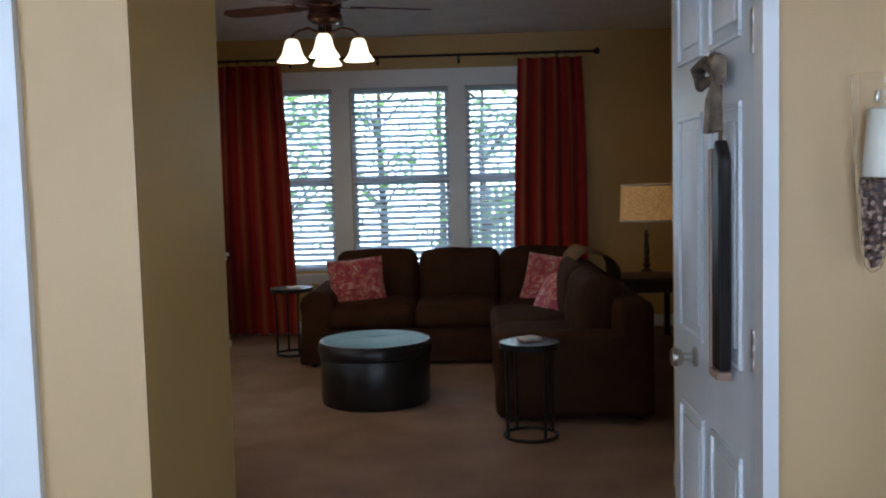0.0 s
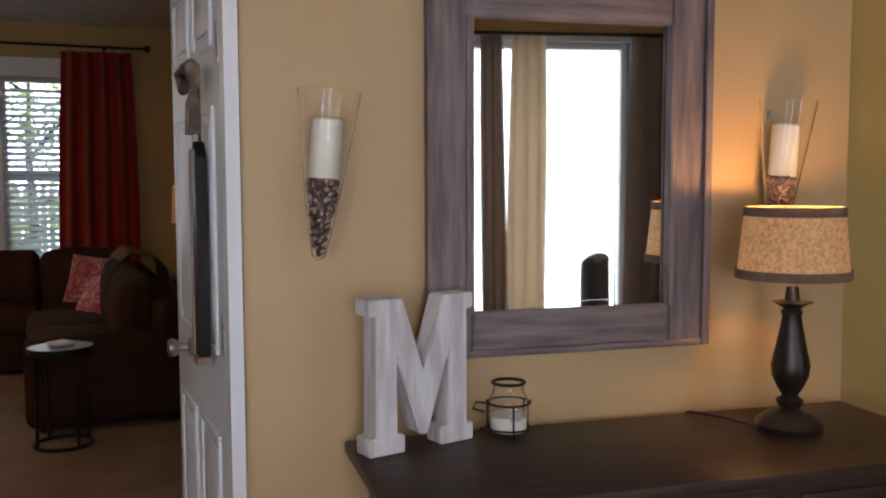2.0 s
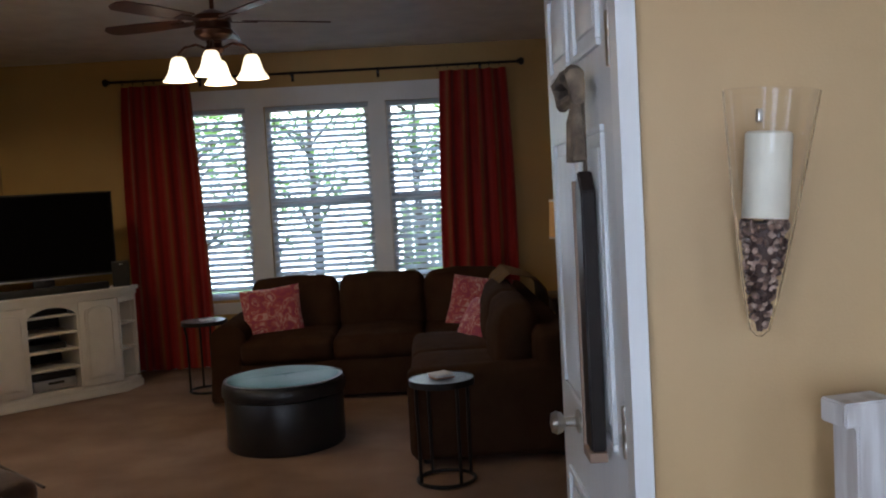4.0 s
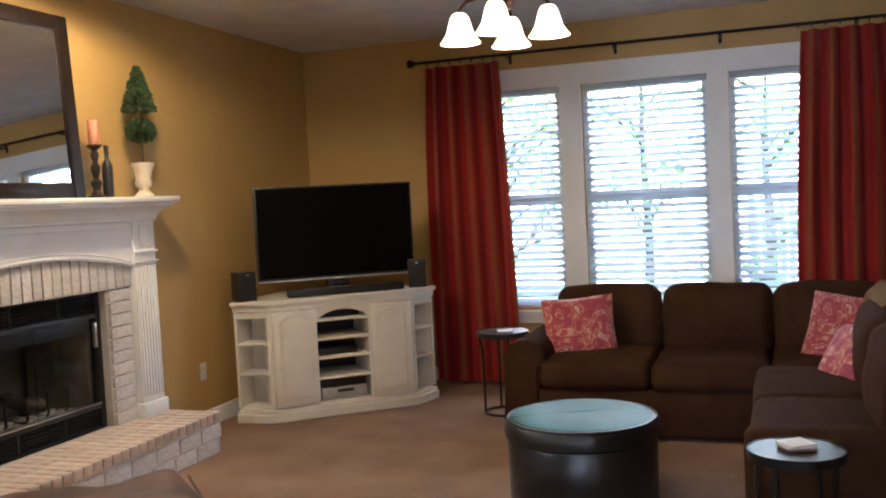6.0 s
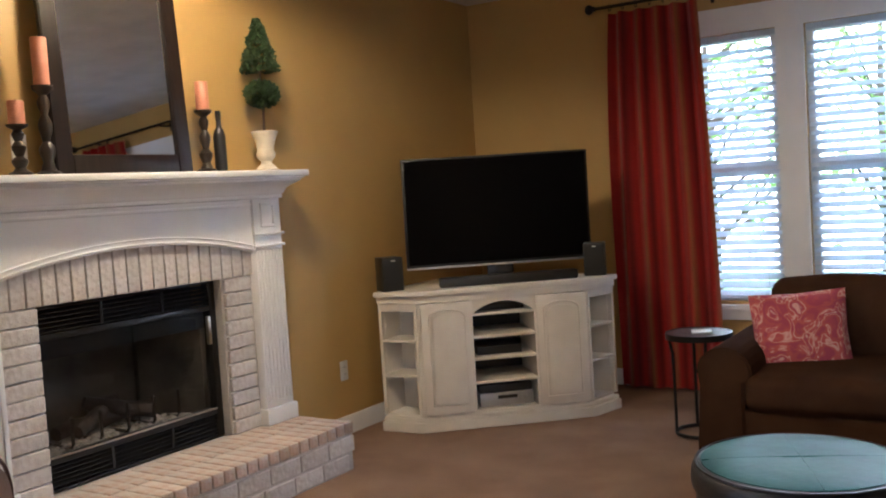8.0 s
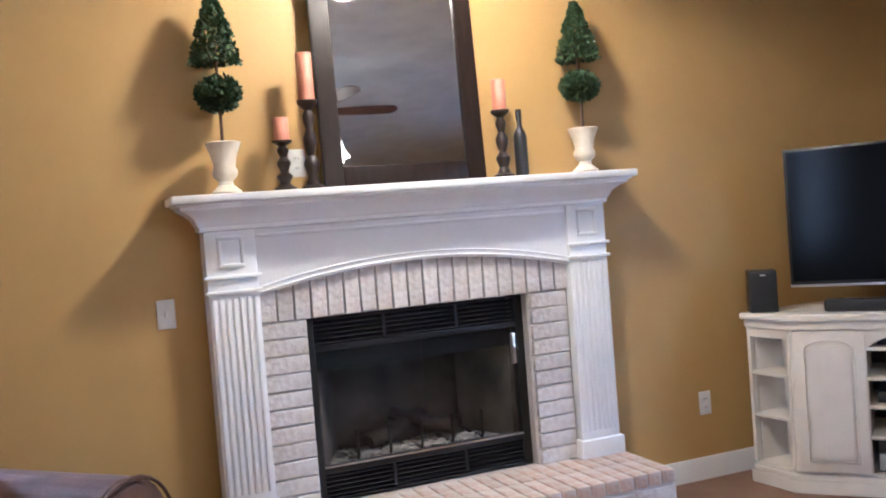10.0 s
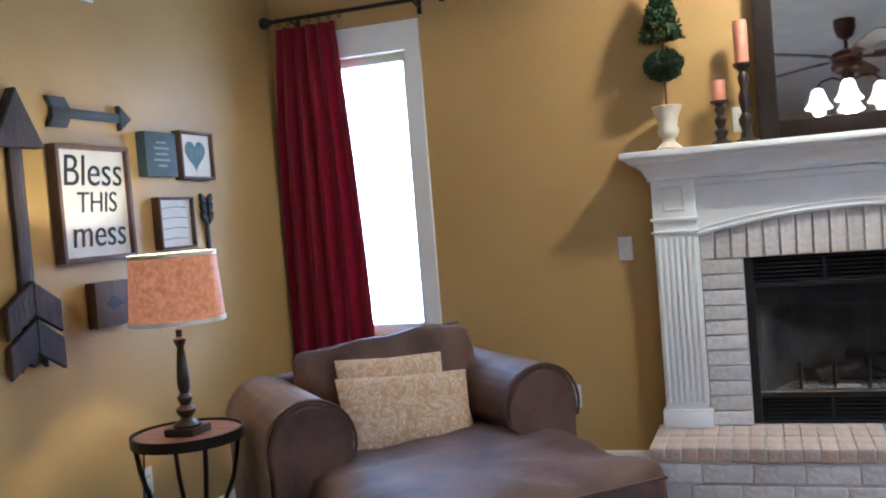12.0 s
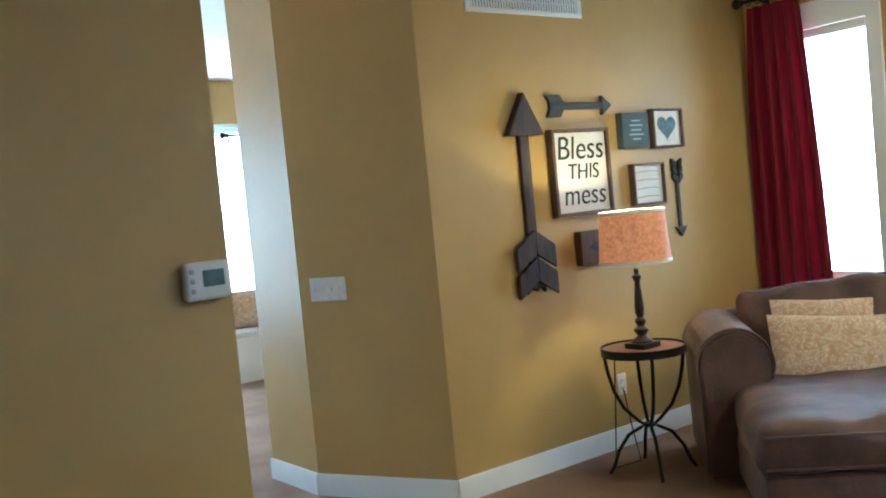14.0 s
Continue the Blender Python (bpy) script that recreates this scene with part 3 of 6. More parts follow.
# slatted blinds, each slat a piece
for i, (a, b) in enumerate(WIN_N):
    w = b - a - 0.02
    blind = thing("window_blind", "white horizontal slatted blind, open, lowered over the window", "blind", pose(a + 0.01, NORTH + 0.030, 0), group="blinds of the window wall")
    part("headrail", bbox(0, w, -0.016, 0.024, WZ1 - 0.04, WZ1 - 0.002, 0.004), SLAT, blind)
    part("bottom_rail", bbox(0, w, -0.012, 0.02, WZ0 + 0.002, WZ0 + 0.02, 0.004), SLAT, blind)
    bm = prism([(-0.029, -0.0165), (0.0, -0.0005), (0.027, 0.0145), (0.027, 0.0180), (0.0, 0.0032), (-0.029, -0.0130)], 0.004, w - 0.004, "x")
    me = mesh_of("slat", bm, SLAT)
    n = int((WZ1 - WZ0 - 0.07) / 0.0545)
    for k in range(n):
        s = new("slat", me)
        s.parent, s.location = blind, (0, 0, WZ0 + 0.045 + k * 0.0545)
        s.rotation_euler = (radians(random.uniform(-2, 2)), 0, 0)
    for x in (0.09, w - 0.09):
        part("ladder_cord", tube([(x, -0.024, WZ0 + 0.02), (x, -0.024, WZ1 - 0.03)], 0.0012, 4), SLAT, blind)


# ---- curtains and rods ----
def curtain(name, label, m, w, z0, z1, folds, material, depth=0.035, seed=0, gather=0.85, group=""):
    """A hanging panel: local x across, y towards the room's inside is negative."""
    bm, nx, nz, th = bmesh.new(), folds * 10, 18, 0.004
    uv = bm.loops.layers.uv.new("UVMap")
    rng = random.Random(seed)
    amp = [depth * rng.uniform(0.6, 1.2) for _ in range(folds + 2)]
    grid, us = {}, {}
    for side in (0, 1):
        for i in range(nx + 1):
            for j in range(nz + 1):
                u, v = i / nx, j / nz
                k = 1 - (1 - gather) * v ** 3
                ph = u * folds
                a = amp[int(ph)] * (1 - (ph % 1)) + amp[int(ph) + 1] * (ph % 1)
                x = w / 2 + (u - 0.5) * w * k + 0.012 * math.sin(3 * v + seed)
                y = math.sin(2 * math.pi * ph + 0.5 * math.sin(4 * v + seed)) * a * (0.7 + 0.3 * v) + side * th
                grid[side, i, j] = bm.verts.new((x, y, z0 + (z1 - z0) * v + (0.004 * math.sin(ph * 9) if j == 0 else 0)))
                us[grid[side, i, j]] = (u * w * 1.7, v)
    for i in range(nx):
        for j in range(nz):
            a = [(i, j), (i + 1, j), (i + 1, j + 1), (i, j + 1)]
            bm.faces.new([grid[0, *p] for p in a]), bm.faces.new([grid[1, *p] for p in a[::-1]])
    for i in range(nx):
        bm.faces.new([grid[0, i + 1, 0], grid[0, i, 0], grid[1, i, 0], grid[1, i + 1, 0]])
        bm.faces.new([grid[0, i, nz], grid[0, i + 1, nz], grid[1, i + 1, nz], grid[1, i, nz]])
    for j in range(nz):
        bm.faces.new([grid[0, 0, j], grid[0, 0, j + 1], grid[1, 0, j + 1], grid[1, 0, j]])
        bm.faces.new([grid[0, nx, j + 1], grid[0, nx, j], grid[1, nx, j], grid[1, nx, j + 1]])
    for f in bm.faces:
        for lp in f.loops:
            lp[uv].uv = us[lp.vert]
    return solid(name, bm, material, label, "curtain", m, group)


def curtain_rod(label, m, length, rings, brackets, reach):
    rod = thing("curtain_rod", label, "curtain rod", m)
    part("pole", tube([(0, 0, 0), (length, 0, 0)], 0.0115, 10), IRON, rod)
    for x, s in ((0, -1), (length, 1)):
        part("finial", lathe([(0.010, 0), (0.020, 0.006), (0.014, 0.012), (0.030, 0.030), (0.034, 0.045), (0.026, 0.062), (0.004, 0.07)], 14), IRON, rod, "", pose(x, 0, 0, 0, 90 * s, 0))
    for x in rings:
        part("ring", tube([(x, 0.021 * math.cos(a), -0.008 + 0.021 * math.sin(a)) for a in [2 * math.pi * i / 14 for i in range(14)]], 0.0028, 6, closed=True), IRON, rod)
    for x in brackets:
        part("bracket", tube([(x, 0, -0.014), (x, reach * 0.6, -0.02), (x, reach, -0.02)], 0.007, 8), IRON, rod)
        part("bracket_plate", bbox(x - 0.012, x + 0.012, reach - 0.004, reach + 0.003, -0.06, 0.03, 0.002), IRON, rod)
    return rod


ROD_Z, ROD_Y = 2.54, 9.29
curtain("curtain", "red striped curtain panel hanging from a black rod", pose(-2.12, ROD_Y, 0), 0.69, 0.02, ROD_Z - 0.045, 5, REDCURTAIN, seed=2, group="red window curtains")
curtain("curtain", "red striped curtain panel hanging from a black rod", pose(0.605, ROD_Y, 0), 0.68, 0.02, ROD_Z - 0.045, 5, REDCURTAIN, seed=5, group="red window curtains")
curtain_rod("long black metal curtain rod with ball finials", pose(-2.17, ROD_Y, ROD_Z), 3.51, [0.10 + 0.09 * i for i in range(7)] + [2.82 + 0.09 * i for i in range(7)], (0.74, 1.55, 2.3, 3.2), NORTH - ROD_Y - 0.005)
curtain("curtain", "wine red curtain panel beside the bright window", pose(WEST + 0.075, 3.325, 0, 0, 0, 90), 0.48, 0.02, 2.41, 5, WINECURTAIN, 0.024, seed=8, gather=0.72)
curtain_rod("short black metal curtain rod", pose(WEST + 0.085, 3.36, 2.45, 0, 0, 90), 0.93, [0.04 + 0.06 * i for i in range(7)], (0.12, 0.82), 0.08)
# narrow taupe strip: shade in the cream curtain's fold; wide one: plain wall
for x, w, z1, cloth, label, k in ((2.235, 0.27, 2.32, CREAMCURTAIN, "pale cream curtain in the front room", 11), (2.06, 0.17, 2.32, TAUPE, "taupe strip standing for the shaded fold of the cream curtain", 14), (3.03, 0.52, 2.32, TAUPE, "taupe panel standing for the wall right of the front window", 12)):
    curtain("curtain", label, pose(x, FRONT_Y + 0.09, 0), w, 0.03, z1, 3, cloth, 0.018, seed=k)
curtain("curtain", "white sheer curtain in the front room", pose(-2.62, FRONT_Y + 0.09, 0), 0.62, 0.7, 2.2, 6, SHEER, 0.025, seed=13)
curtain_rod("dark curtain rod of the front room", pose(1.95, FRONT_Y + 0.09, 2.335, 0, 0, 0), 1.7, (), (0.05, 1.65), -0.068)
curtain_rod("dark curtain rod over the white sheer", pose(-2.75, FRONT_Y + 0.09, 2.22, 0, 0, 0), 0.9, (), (0.05, 0.85), -0.088)

# ---- fireplace ----
hearth_parent = thing("fireplace", "white wooden mantel with whitewashed brick surround and raised hearth", "fireplace", pose(WEST, MANTEL_Y, 0, 0, 0, 90))
# local x runs along the wall from south to north, local y goes into the wall, so the room lies at negative y
FX0, FX1 = FIRE[0] - MANTEL_Y, FIRE[1] - MANTEL_Y
HZ = 0.25


def cornice(pts, x0, x1, name):
    """A moulding that returns at both ends; pts are (projection, height)."""
    bm = bmesh.new()
    rows = []
    for p, z in pts:
        rows.append([bm.verts.new(c) for c in ((x0 - p, -0.002, z), (x0 - p, -0.11 - p, z), (x1 + p, -0.11 - p, z), (x1 + p, -0.002, z))])
    for a, b in zip(rows, rows[1:]):
        for i in range(4):
            bm.faces.new((a[i], a[(i + 1) % 4], b[(i + 1) % 4], b[i]))
    bm.faces.new(rows[0][::-1]), bm.faces.new(rows[-1])
    return part(name, bm, WHITE, hearth_parent)


cornice([(0.0, 1.42), (0.012, 1.424), (0.012, 1.44), (0.022, 1.452), (0.03, 1.472), (0.055, 1.492), (0.085, 1.508), (0.088, 1.520), (0.10, 1.522), (0.10, 1.530)], -0.915, 0.915, "crown_moulding")
part("shelf", bbox(-1.035, 1.035, -0.232, -0.002, 1.530, 1.563, 0.008), WHITE, hearth_parent)
for s in (-1, 1):
    c = s * 0.812
    pil = part("pilaster", bbox(c - 0.100, c + 0.100, -0.112, -0.002, HZ + 0.085, 1.42, 0.003), WHITE, hearth_parent)
    for k in range(7):
        x = c - 0.081 + k * 0.027
        part("flute", bbox(x - 0.009, x + 0.009, -0.120, -0.111, HZ + 0.12, 1.155, 0.004), WHITE, pil)
    part("plinth", bbox(c - 0.115, c + 0.115, -0.130, -0.002, HZ, HZ + 0.085, 0.006), WHITE, pil)
    for z in (1.172, 1.232):
        part("band", bbox(c - 0.112, c + 0.112, -0.126, -0.113, z, z + 0.014, 0.004), WHITE, pil)
    fr = 0.052
    for b in ((c - fr, c + fr, 1.385, 1.40), (c - fr, c + fr, 1.275, 1.29), (c - fr, c - fr + 0.015, 1.29, 1.385), (c + fr - 0.015, c + fr, 1.29, 1.385)):
        part("panel_bead", bbox(b[0], b[1], -0.122, -0.111, b[2], b[3], 0.003), WHITE, pil)
# arched header
arch = [(-0.712 + 1.424 * i / 24, 1.150 + 0.085 * (1 - (2 * i / 24 - 1) ** 2)) for i in range(25)]
part("header", prism(arch + [(0.712, 1.42), (-0.712, 1.42)], -0.095, -0.03, "y"), WHITE, hearth_parent)
part("arch_bead", tube([(x, -0.097, z + 0.012) for x, z in arch], 0.007, 6), WHITE, hearth_parent)
part("arch_bead", tube([(x, -0.097, z + 0.034) for x, z in arch], 0.004, 6), WHITE, hearth_parent)
part("header_moulding", bbox(-0.71, 0.71, -0.104, -0.094, 1.385, 1.40, 0.003), WHITE, hearth_parent)
# mortar bed behind the bricks
part("mortar", boxes((-0.712, FX0, -0.058, -0.002, HZ, 1.30), (FX1, 0.712, -0.058, -0.002, HZ, 1.30), (FX0, FX1, -0.058, -0.002, FIRE[3], 1.30)), MORTAR, hearth_parent)
# firebox
fb = part("firebox", boxes((FX0, FX1, 0.40, 0.43, HZ, FIRE[3]), (FX0 - 0.02, FX0, 0.0, 0.43, HZ, FIRE[3]), (FX1, FX1 + 0.02, 0.0, 0.43, HZ, FIRE[3]), (FX0, FX1, 0.0, 0.40, FIRE[3], FIRE[3] + 0.02), (FX0, FX1, 0.0, 0.40, HZ - 0.02, HZ)), SOOT, hearth_parent)
fy = -0.012
for b in ((FX0, FX0 + 0.04, HZ, FIRE[3]), (FX1 - 0.04, FX1, HZ, FIRE[3]), (FX0 + 0.04, FX1 - 0.04, 0.885, 0.912), (FX0 + 0.04, FX1 - 0.04, 0.365, 0.395), (FX0 + 0.04, FX1 - 0.04, HZ, HZ + 0.012), (FX0 + 0.04, FX1 - 0.04, 1.018, FIRE[3])):
    part("firebox_frame", bbox(b[0], b[1], fy, fy + 0.05, b[2], b[3], 0.003), BLACKMETAL, fb)
for z0, n in ((0.915, 5), (0.268, 5)):
    for k in range(n):
        part("louvre", prism([(fy + 0.004, z0 + 0.004 + k * 0.0195), (fy + 0.03, z0 + 0.014 + k * 0.0195), (fy + 0.03, z0 + 0.018 + k * 0.0195), (fy + 0.002, z0 + 0.008 + k * 0.0195)], FX0 + 0.04, FX1 - 0.04, "x"), BLACKMETAL, fb)
    for x in (-0.17, 0.17):
        part("louvre_divider", bbox(x - 0.006, x + 0.006, fy, fy + 0.006, z0, z0 + 0.1), BLACKMETAL, fb)
part("brass_strip", bbox(FX0 + 0.04, FX1 - 0.04, fy - 0.004, fy - 0.001, 0.392, 0.40), CHROME, fb)
part("glass_door", bbox(FX0 + 0.04, -0.004, 0.012, 0.016, 0.40, 0.885), SMOKEGLASS, fb, "smoked glass fire door").visible_shadow = False
part("glass_door", bbox(0.004, FX1 - 0.04, 0.012, 0.016, 0.40, 0.885), SMOKEGLASS, fb, "smoked glass fire door").visible_shadow = False
part("side_panel", prism([(FX0 + 0.02, 0.05), (FX0 + 0.06, 0.05), (FX0 + 0.20, 0.36), (FX0 + 0.02, 0.36)], HZ + 0.1, 0.86, "z"), SOOT, fb)
part("side_panel", prism([(FX1 - 0.06, 0.05), (FX1 - 0.02, 0.05), (FX1 - 0.02, 0.36), (FX1 - 0.20, 0.36)], HZ + 0.1, 0.86, "z"), SOOT, fb)
part("hood", prism([(0.03, 0.885), (0.10, 0.885), (0.22, 0.80), (0.03, 0.80)], FX0 + 0.05, FX1 - 0.05, "x"), BLACKMETAL, fb)
part("handle", bbox(FX1 - 0.075, FX1 - 0.055, fy - 0.02, fy, 0.72, 0.86, 0.004), CHROME, fb)
bm = bmesh.new()
for k in range(150):
    c = Vector((random.uniform(FX0 + 0.2, FX1 - 0.2), random.uniform(0.10, 0.30), HZ + 0.13))
    r = random.uniform(0.012, 0.03)
    bmesh.ops.create_icosphere(bm, subdivisions=1, radius=r, matrix=Matrix.Translation(c) @ Matrix.Diagonal((1, 1, 0.6, 1)))
box(bm, FX0 + 0.1, FX1 - 0.1, 0.06, 0.34, HZ + 0.001, HZ + 0.125)
tagged(part("embers", bm, ASH, fb, "grey lava rock ember bed"), kind="stuff")
for k, (a, b) in enumerate((((-0.28, 0.24, 0.43), (0.26, 0.26, 0.44)), ((-0.22, 0.16, 0.43), (0.10, 0.30, 0.50)), ((0.20, 0.15, 0.43), (-0.08, 0.30, 0.52)))):
    part("log", tube([Vector(a).lerp(Vector(b), t / 6) + noise.noise_vector(Vector((k, t, 0))) * 0.01 for t in range(7)], [0.032, 0.036, 0.034, 0.037, 0.033, 0.035, 0.03], 10), LOG, fb)
for x in (-0.3, -0.15, 0.0, 0.15, 0.3):
    part("grate_bar", tube([(x, 0.33, 0.385), (x, 0.10, 0.385), (x, 0.085, 0.40), (x, 0.085, 0.52)], 0.008, 6), IRON, fb)
# hearth core
hearth_core = part("hearth", bbox(5.262 - MANTEL_Y, 7.138 - MANTEL_Y, -0.475, -0.002, 0.0, HZ - 0.007), MORTAR, hearth_parent, "raised brick hearth")


def brick_mesh(x, y, z, material, name="brick"):
    bm = bbox(-x / 2, x / 2, -y / 2, y / 2, -z / 2, z / 2, 0.004, 1)
    for v in bm.verts:
        v.co += noise.noise_vector(v.co * 30) * 0.0015
    return mesh_of(name, bm, material)


def lay(me, parent, x, y, z, rot=(0, 0, 0)):
    b = new("brick", me)
    b.parent = parent
    b.location = (x, y + random.uniform(-0.0015, 0.0015), z + random.uniform(-0.001, 0.001))
    b.rotation_euler = [radians(r + random.uniform(-0.4, 0.4)) for r in rot]


# ---- living room things ----
def round_table(name, label, m, r, h, ring, material, group=""):
    t = thing(name, label, "side table", m, group)
    part("tabletop", lathe([(r - 0.004, h - 0.022), (r, h - 0.018), (r, h - 0.003), (r - 0.003, h)], 32), material, t)
    part("rim", lathe_loop([(r - 0.001, h - 0.03), (r + 0.005, h - 0.03), (r + 0.005, h + 0.003), (r - 0.001, h + 0.003)], 32), IRON, t)
    part("base_ring", tube([(ring * math.cos(a), ring * math.sin(a), 0.011) for a in [2 * math.pi * i / 28 for i in range(28)]], 0.010, 8, closed=True), IRON, t)
    for k in range(4):
        a = math.pi / 2 * k + 0.5
        part("leg", tube([(x * math.cos(a), x * math.sin(a), z) for x, z in ((ring, 0.012), (ring, h * 0.5), (ring + 0.004, h * 0.8), (r - 0.012, h - 0.03))], 0.009, 8), IRON, t)
    return t


round_table("side_table", "round side table with dark wood top and black iron ring base", pose(-1.29, 8.36, 0), 0.172, 0.555, 0.140, TABLEWOOD, "round iron side tables")
round_table("side_table", "round side table with dark glossy top and black iron ring base", pose(0.503, 5.755, 0), 0.160, 0.527, 0.145, BLACKLEATHER, "round iron side tables")
for x, y, z, label, n in ((0.505, 5.76, 0.530, "stack of white coasters on the side table", 3), (-1.27, 8.35, 0.558, "white paper coaster on the side table", 1)):
    st = thing("coaster_stack", label, "coasters", pose(x, y, z, 0, 0, 20))
    for k in range(n):
        part("coaster", bbox(-0.052, 0.052, -0.05, 0.05, k * 0.0075, k * 0.0075 + 0.007, 0.002), PAPER if k != 0 or n == 1 else TOPWOOD, st, "", pose(0, 0, 0, 0, 0, 7 * k))

# ottoman
ott = thing("ottoman", "round black leather storage ottoman with a tufted lid", "ottoman", pose(-0.44, 6.70, 0))
part("body", lathe([(0.345, 0.0), (0.352, 0.01), (0.355, 0.3), (0.352, 0.305)], 48), BLACKLEATHER, ott)
part("lid", lathe([(0.352, 0.308), (0.366, 0.315), (0.370, 0.34), (0.366, 0.375), (0.352, 0.395), (0.335, 0.402)], 48), BLACKLEATHER, ott)
part("lid_top", lathe([(0.336, 0.398), (0.334, 0.404), (0.30, 0.411), (0.2, 0.415), (0.08, 0.416), (0.01, 0.412)], 48), TEALSHEEN, ott, "smooth leather top coloured teal for the sky reflected in it")
part("piping", tube([(0.352 * math.cos(a), 0.352 * math.sin(a), 0.397) for a in [2 * math.pi * i / 48 for i in range(48)]], 0.006, 6, closed=True), BLACKLEATHER, ott)
for k in range(2):
    a = math.pi * k / 2 + 0.4
    part("seam", tube([(0.33 * math.cos(a) * t, 0.33 * math.sin(a) * t, 0.4135 + 0.002 * (1 - t * t) - 0.006 * t ** 4) for t in [i / 5 - 1 for i in range(11)]], 0.0016, 5), TEALSHEEN, ott)

# sectional sofa: main run along the window wall, wing towards the hall
SX0, SX1, SY0, SY1, WX0, WY0 = -1.13, 1.24, 7.72, 8.72, 0.31, 6.0
sofa = thing("sectional_sofa", "dark brown microfibre sectional sofa with loose back cushions", "sofa")
part("base", bbox(SX0 + 0.22, SX1, SY0 + 0.03, SY1, 0.03, 0.30, 0.02), SOFA, sofa)
part("wing_base", bbox(WX0 + 0.03, SX1, WY0 + 0.02, SY0 + 0.03, 0.03, 0.30, 0.02), SOFA, sofa)
part("back", rbox((SX1 - SX0 - 0.2) / 2, 0.11, 0.34, 0.06, centre=((SX0 + SX1 + 0.2) / 2, SY1 - 0.11, 0.36)), SOFA, sofa)
part("wing_back", rbox(0.11, (SY1 - WY0) / 2, 0.34, 0.06, centre=(SX1 - 0.11, (SY1 + WY0) / 2, 0.36)), SOFA, sofa)
for k, (x, w) in enumerate(((-0.57, 0.33), (0.09, 0.33))):
    part("seat_cushion", rbox(w, 0.40, 0.085, 0.05, (0, 0.012, 0.028), centre=(x, SY0 + 0.40, 0.375), wrinkle=0.008, seed=k), SOFA, sofa)
part("seat_cushion", rbox(0.40, 0.40, 0.085, 0.05, (0.01, 0.01, 0.02), centre=(0.83, SY0 + 0.42, 0.375), wrinkle=0.008, seed=3), SOFA, sofa)
for k in range(2):
    part("seat_cushion", rbox(0.36, 0.385, 0.085, 0.05, (0.01, 0.01, 0.03), centre=(0.70, WY0 + 0.56 + 0.78 * k, 0.375), wrinkle=0.008, seed=4 + k), SOFA, sofa)
for k, x in enumerate((-0.575, 0.105, 0.74)):
    part("back_cushion", rbox(0.33 if k < 2 else 0.30, 0.10, 0.215, 0.07, (0.01, 0.045, 0.018), centre=(0, 0, 0), wrinkle=0.012, seed=8 + k), SOFA, sofa, "", pose(x, SY1 - 0.30, 0.625, -10, 0, 0))
for k in range(2):
    part("back_cushion", rbox(0.10, 0.38, 0.20, 0.07, (0.045, 0.01, 0.018), wrinkle=0.012, seed=12 + k), SOFA, sofa, "", pose(SX1 - 0.30, WY0 + 0.60 + 0.8 * k, 0.61, 0, 9, 0))
roll = [(-0.13, 0.03), (0.10, 0.03), (0.10, 0.42)] + [(0.01 + 0.13 * math.cos(a), 0.475 + 0.115 * math.sin(a)) for a in [math.pi * (-0.15 + i * 1.30 / 14) for i in range(15)]]
part("arm", prism([(SX0 + 0.13 + x, z) for x, z in roll], SY0 + 0.02, SY1 - 0.06, "y", 0.012), SOFA, sofa)
part("wing_end", rbox((SX1 - WX0) / 2 - 0.01, 0.08, 0.245, 0.05, (0, 0.01, 0.008), centre=((SX1 + WX0) / 2, WY0 + 0.08, 0.28)), SOFA, sofa)
for x, y in ((SX0 + 0.1, SY0 + 0.1), (SX0 + 0.1, SY1 - 0.1), (SX1 - 0.08, SY1 - 0.08), (WX0 + 0.1, WY0 + 0.08), (SX1 - 0.08, WY0 + 0.08)):
    part("foot", lathe([(0.022, 0.0), (0.028, 0.035)], 12), BLACKWOOD, sofa, "", pose(x, y, 0))
for x, y, z, rx, rz, w, g in ((-0.72, 8.14, 0.60, -16, 12, 0.45, 1), (0.83, 8.02, 0.60, -24, -24, 0.47, 2), (0.80, 7.42, 0.57, -34, -62, 0.38, 3)):
    solid("throw_pillow", pillow(w, w * 0.92, 0.15, g), PILLOWRED, "coral and pink paisley throw pillow on the sofa", "pillow", pose(x, y, z, rx, 6 if g == 2 else -4, rz), "paisley sofa pillows")
bm = bmesh.new()
nu, nv = 16, 22
g = {}
for side in (0, 1):
    for i in range(nu + 1):
        for j in range(nv + 1):
            y = 7.35 + 0.75 * i / nu + 0.03 * math.sin(j * 0.7)
            s = j / nv
            px = [(0.88, 0.52), (0.89, 0.66), (0.93, 0.79), (1.02, 0.85), (1.20, 0.80), (1.275, 0.70), (1.28, 0.45)]
            k = min(int(s * 6), 5)
            f = s * 6 - k
            x, z = px[k][0] * (1 - f) + px[k + 1][0] * f, px[k][1] * (1 - f) + px[k + 1][1] * f
            d = noise.noise(Vector((y * 5, s * 4, 2))) * 0.016
            g[side, i, j] = bm.verts.new((x + d, y, z + 0.022 + abs(d) + side * 0.008))
for i in range(nu):
    for j in range(nv):
        a = [(i, j), (i + 1, j), (i + 1, j + 1), (i, j + 1)]
        bm.faces.new([g[0, *p] for p in a]), bm.faces.new([g[1, *p] for p in a[::-1]])
solid("throw_blanket", bm, THROW, "gold knitted throw blanket draped over the sofa back", "blanket")


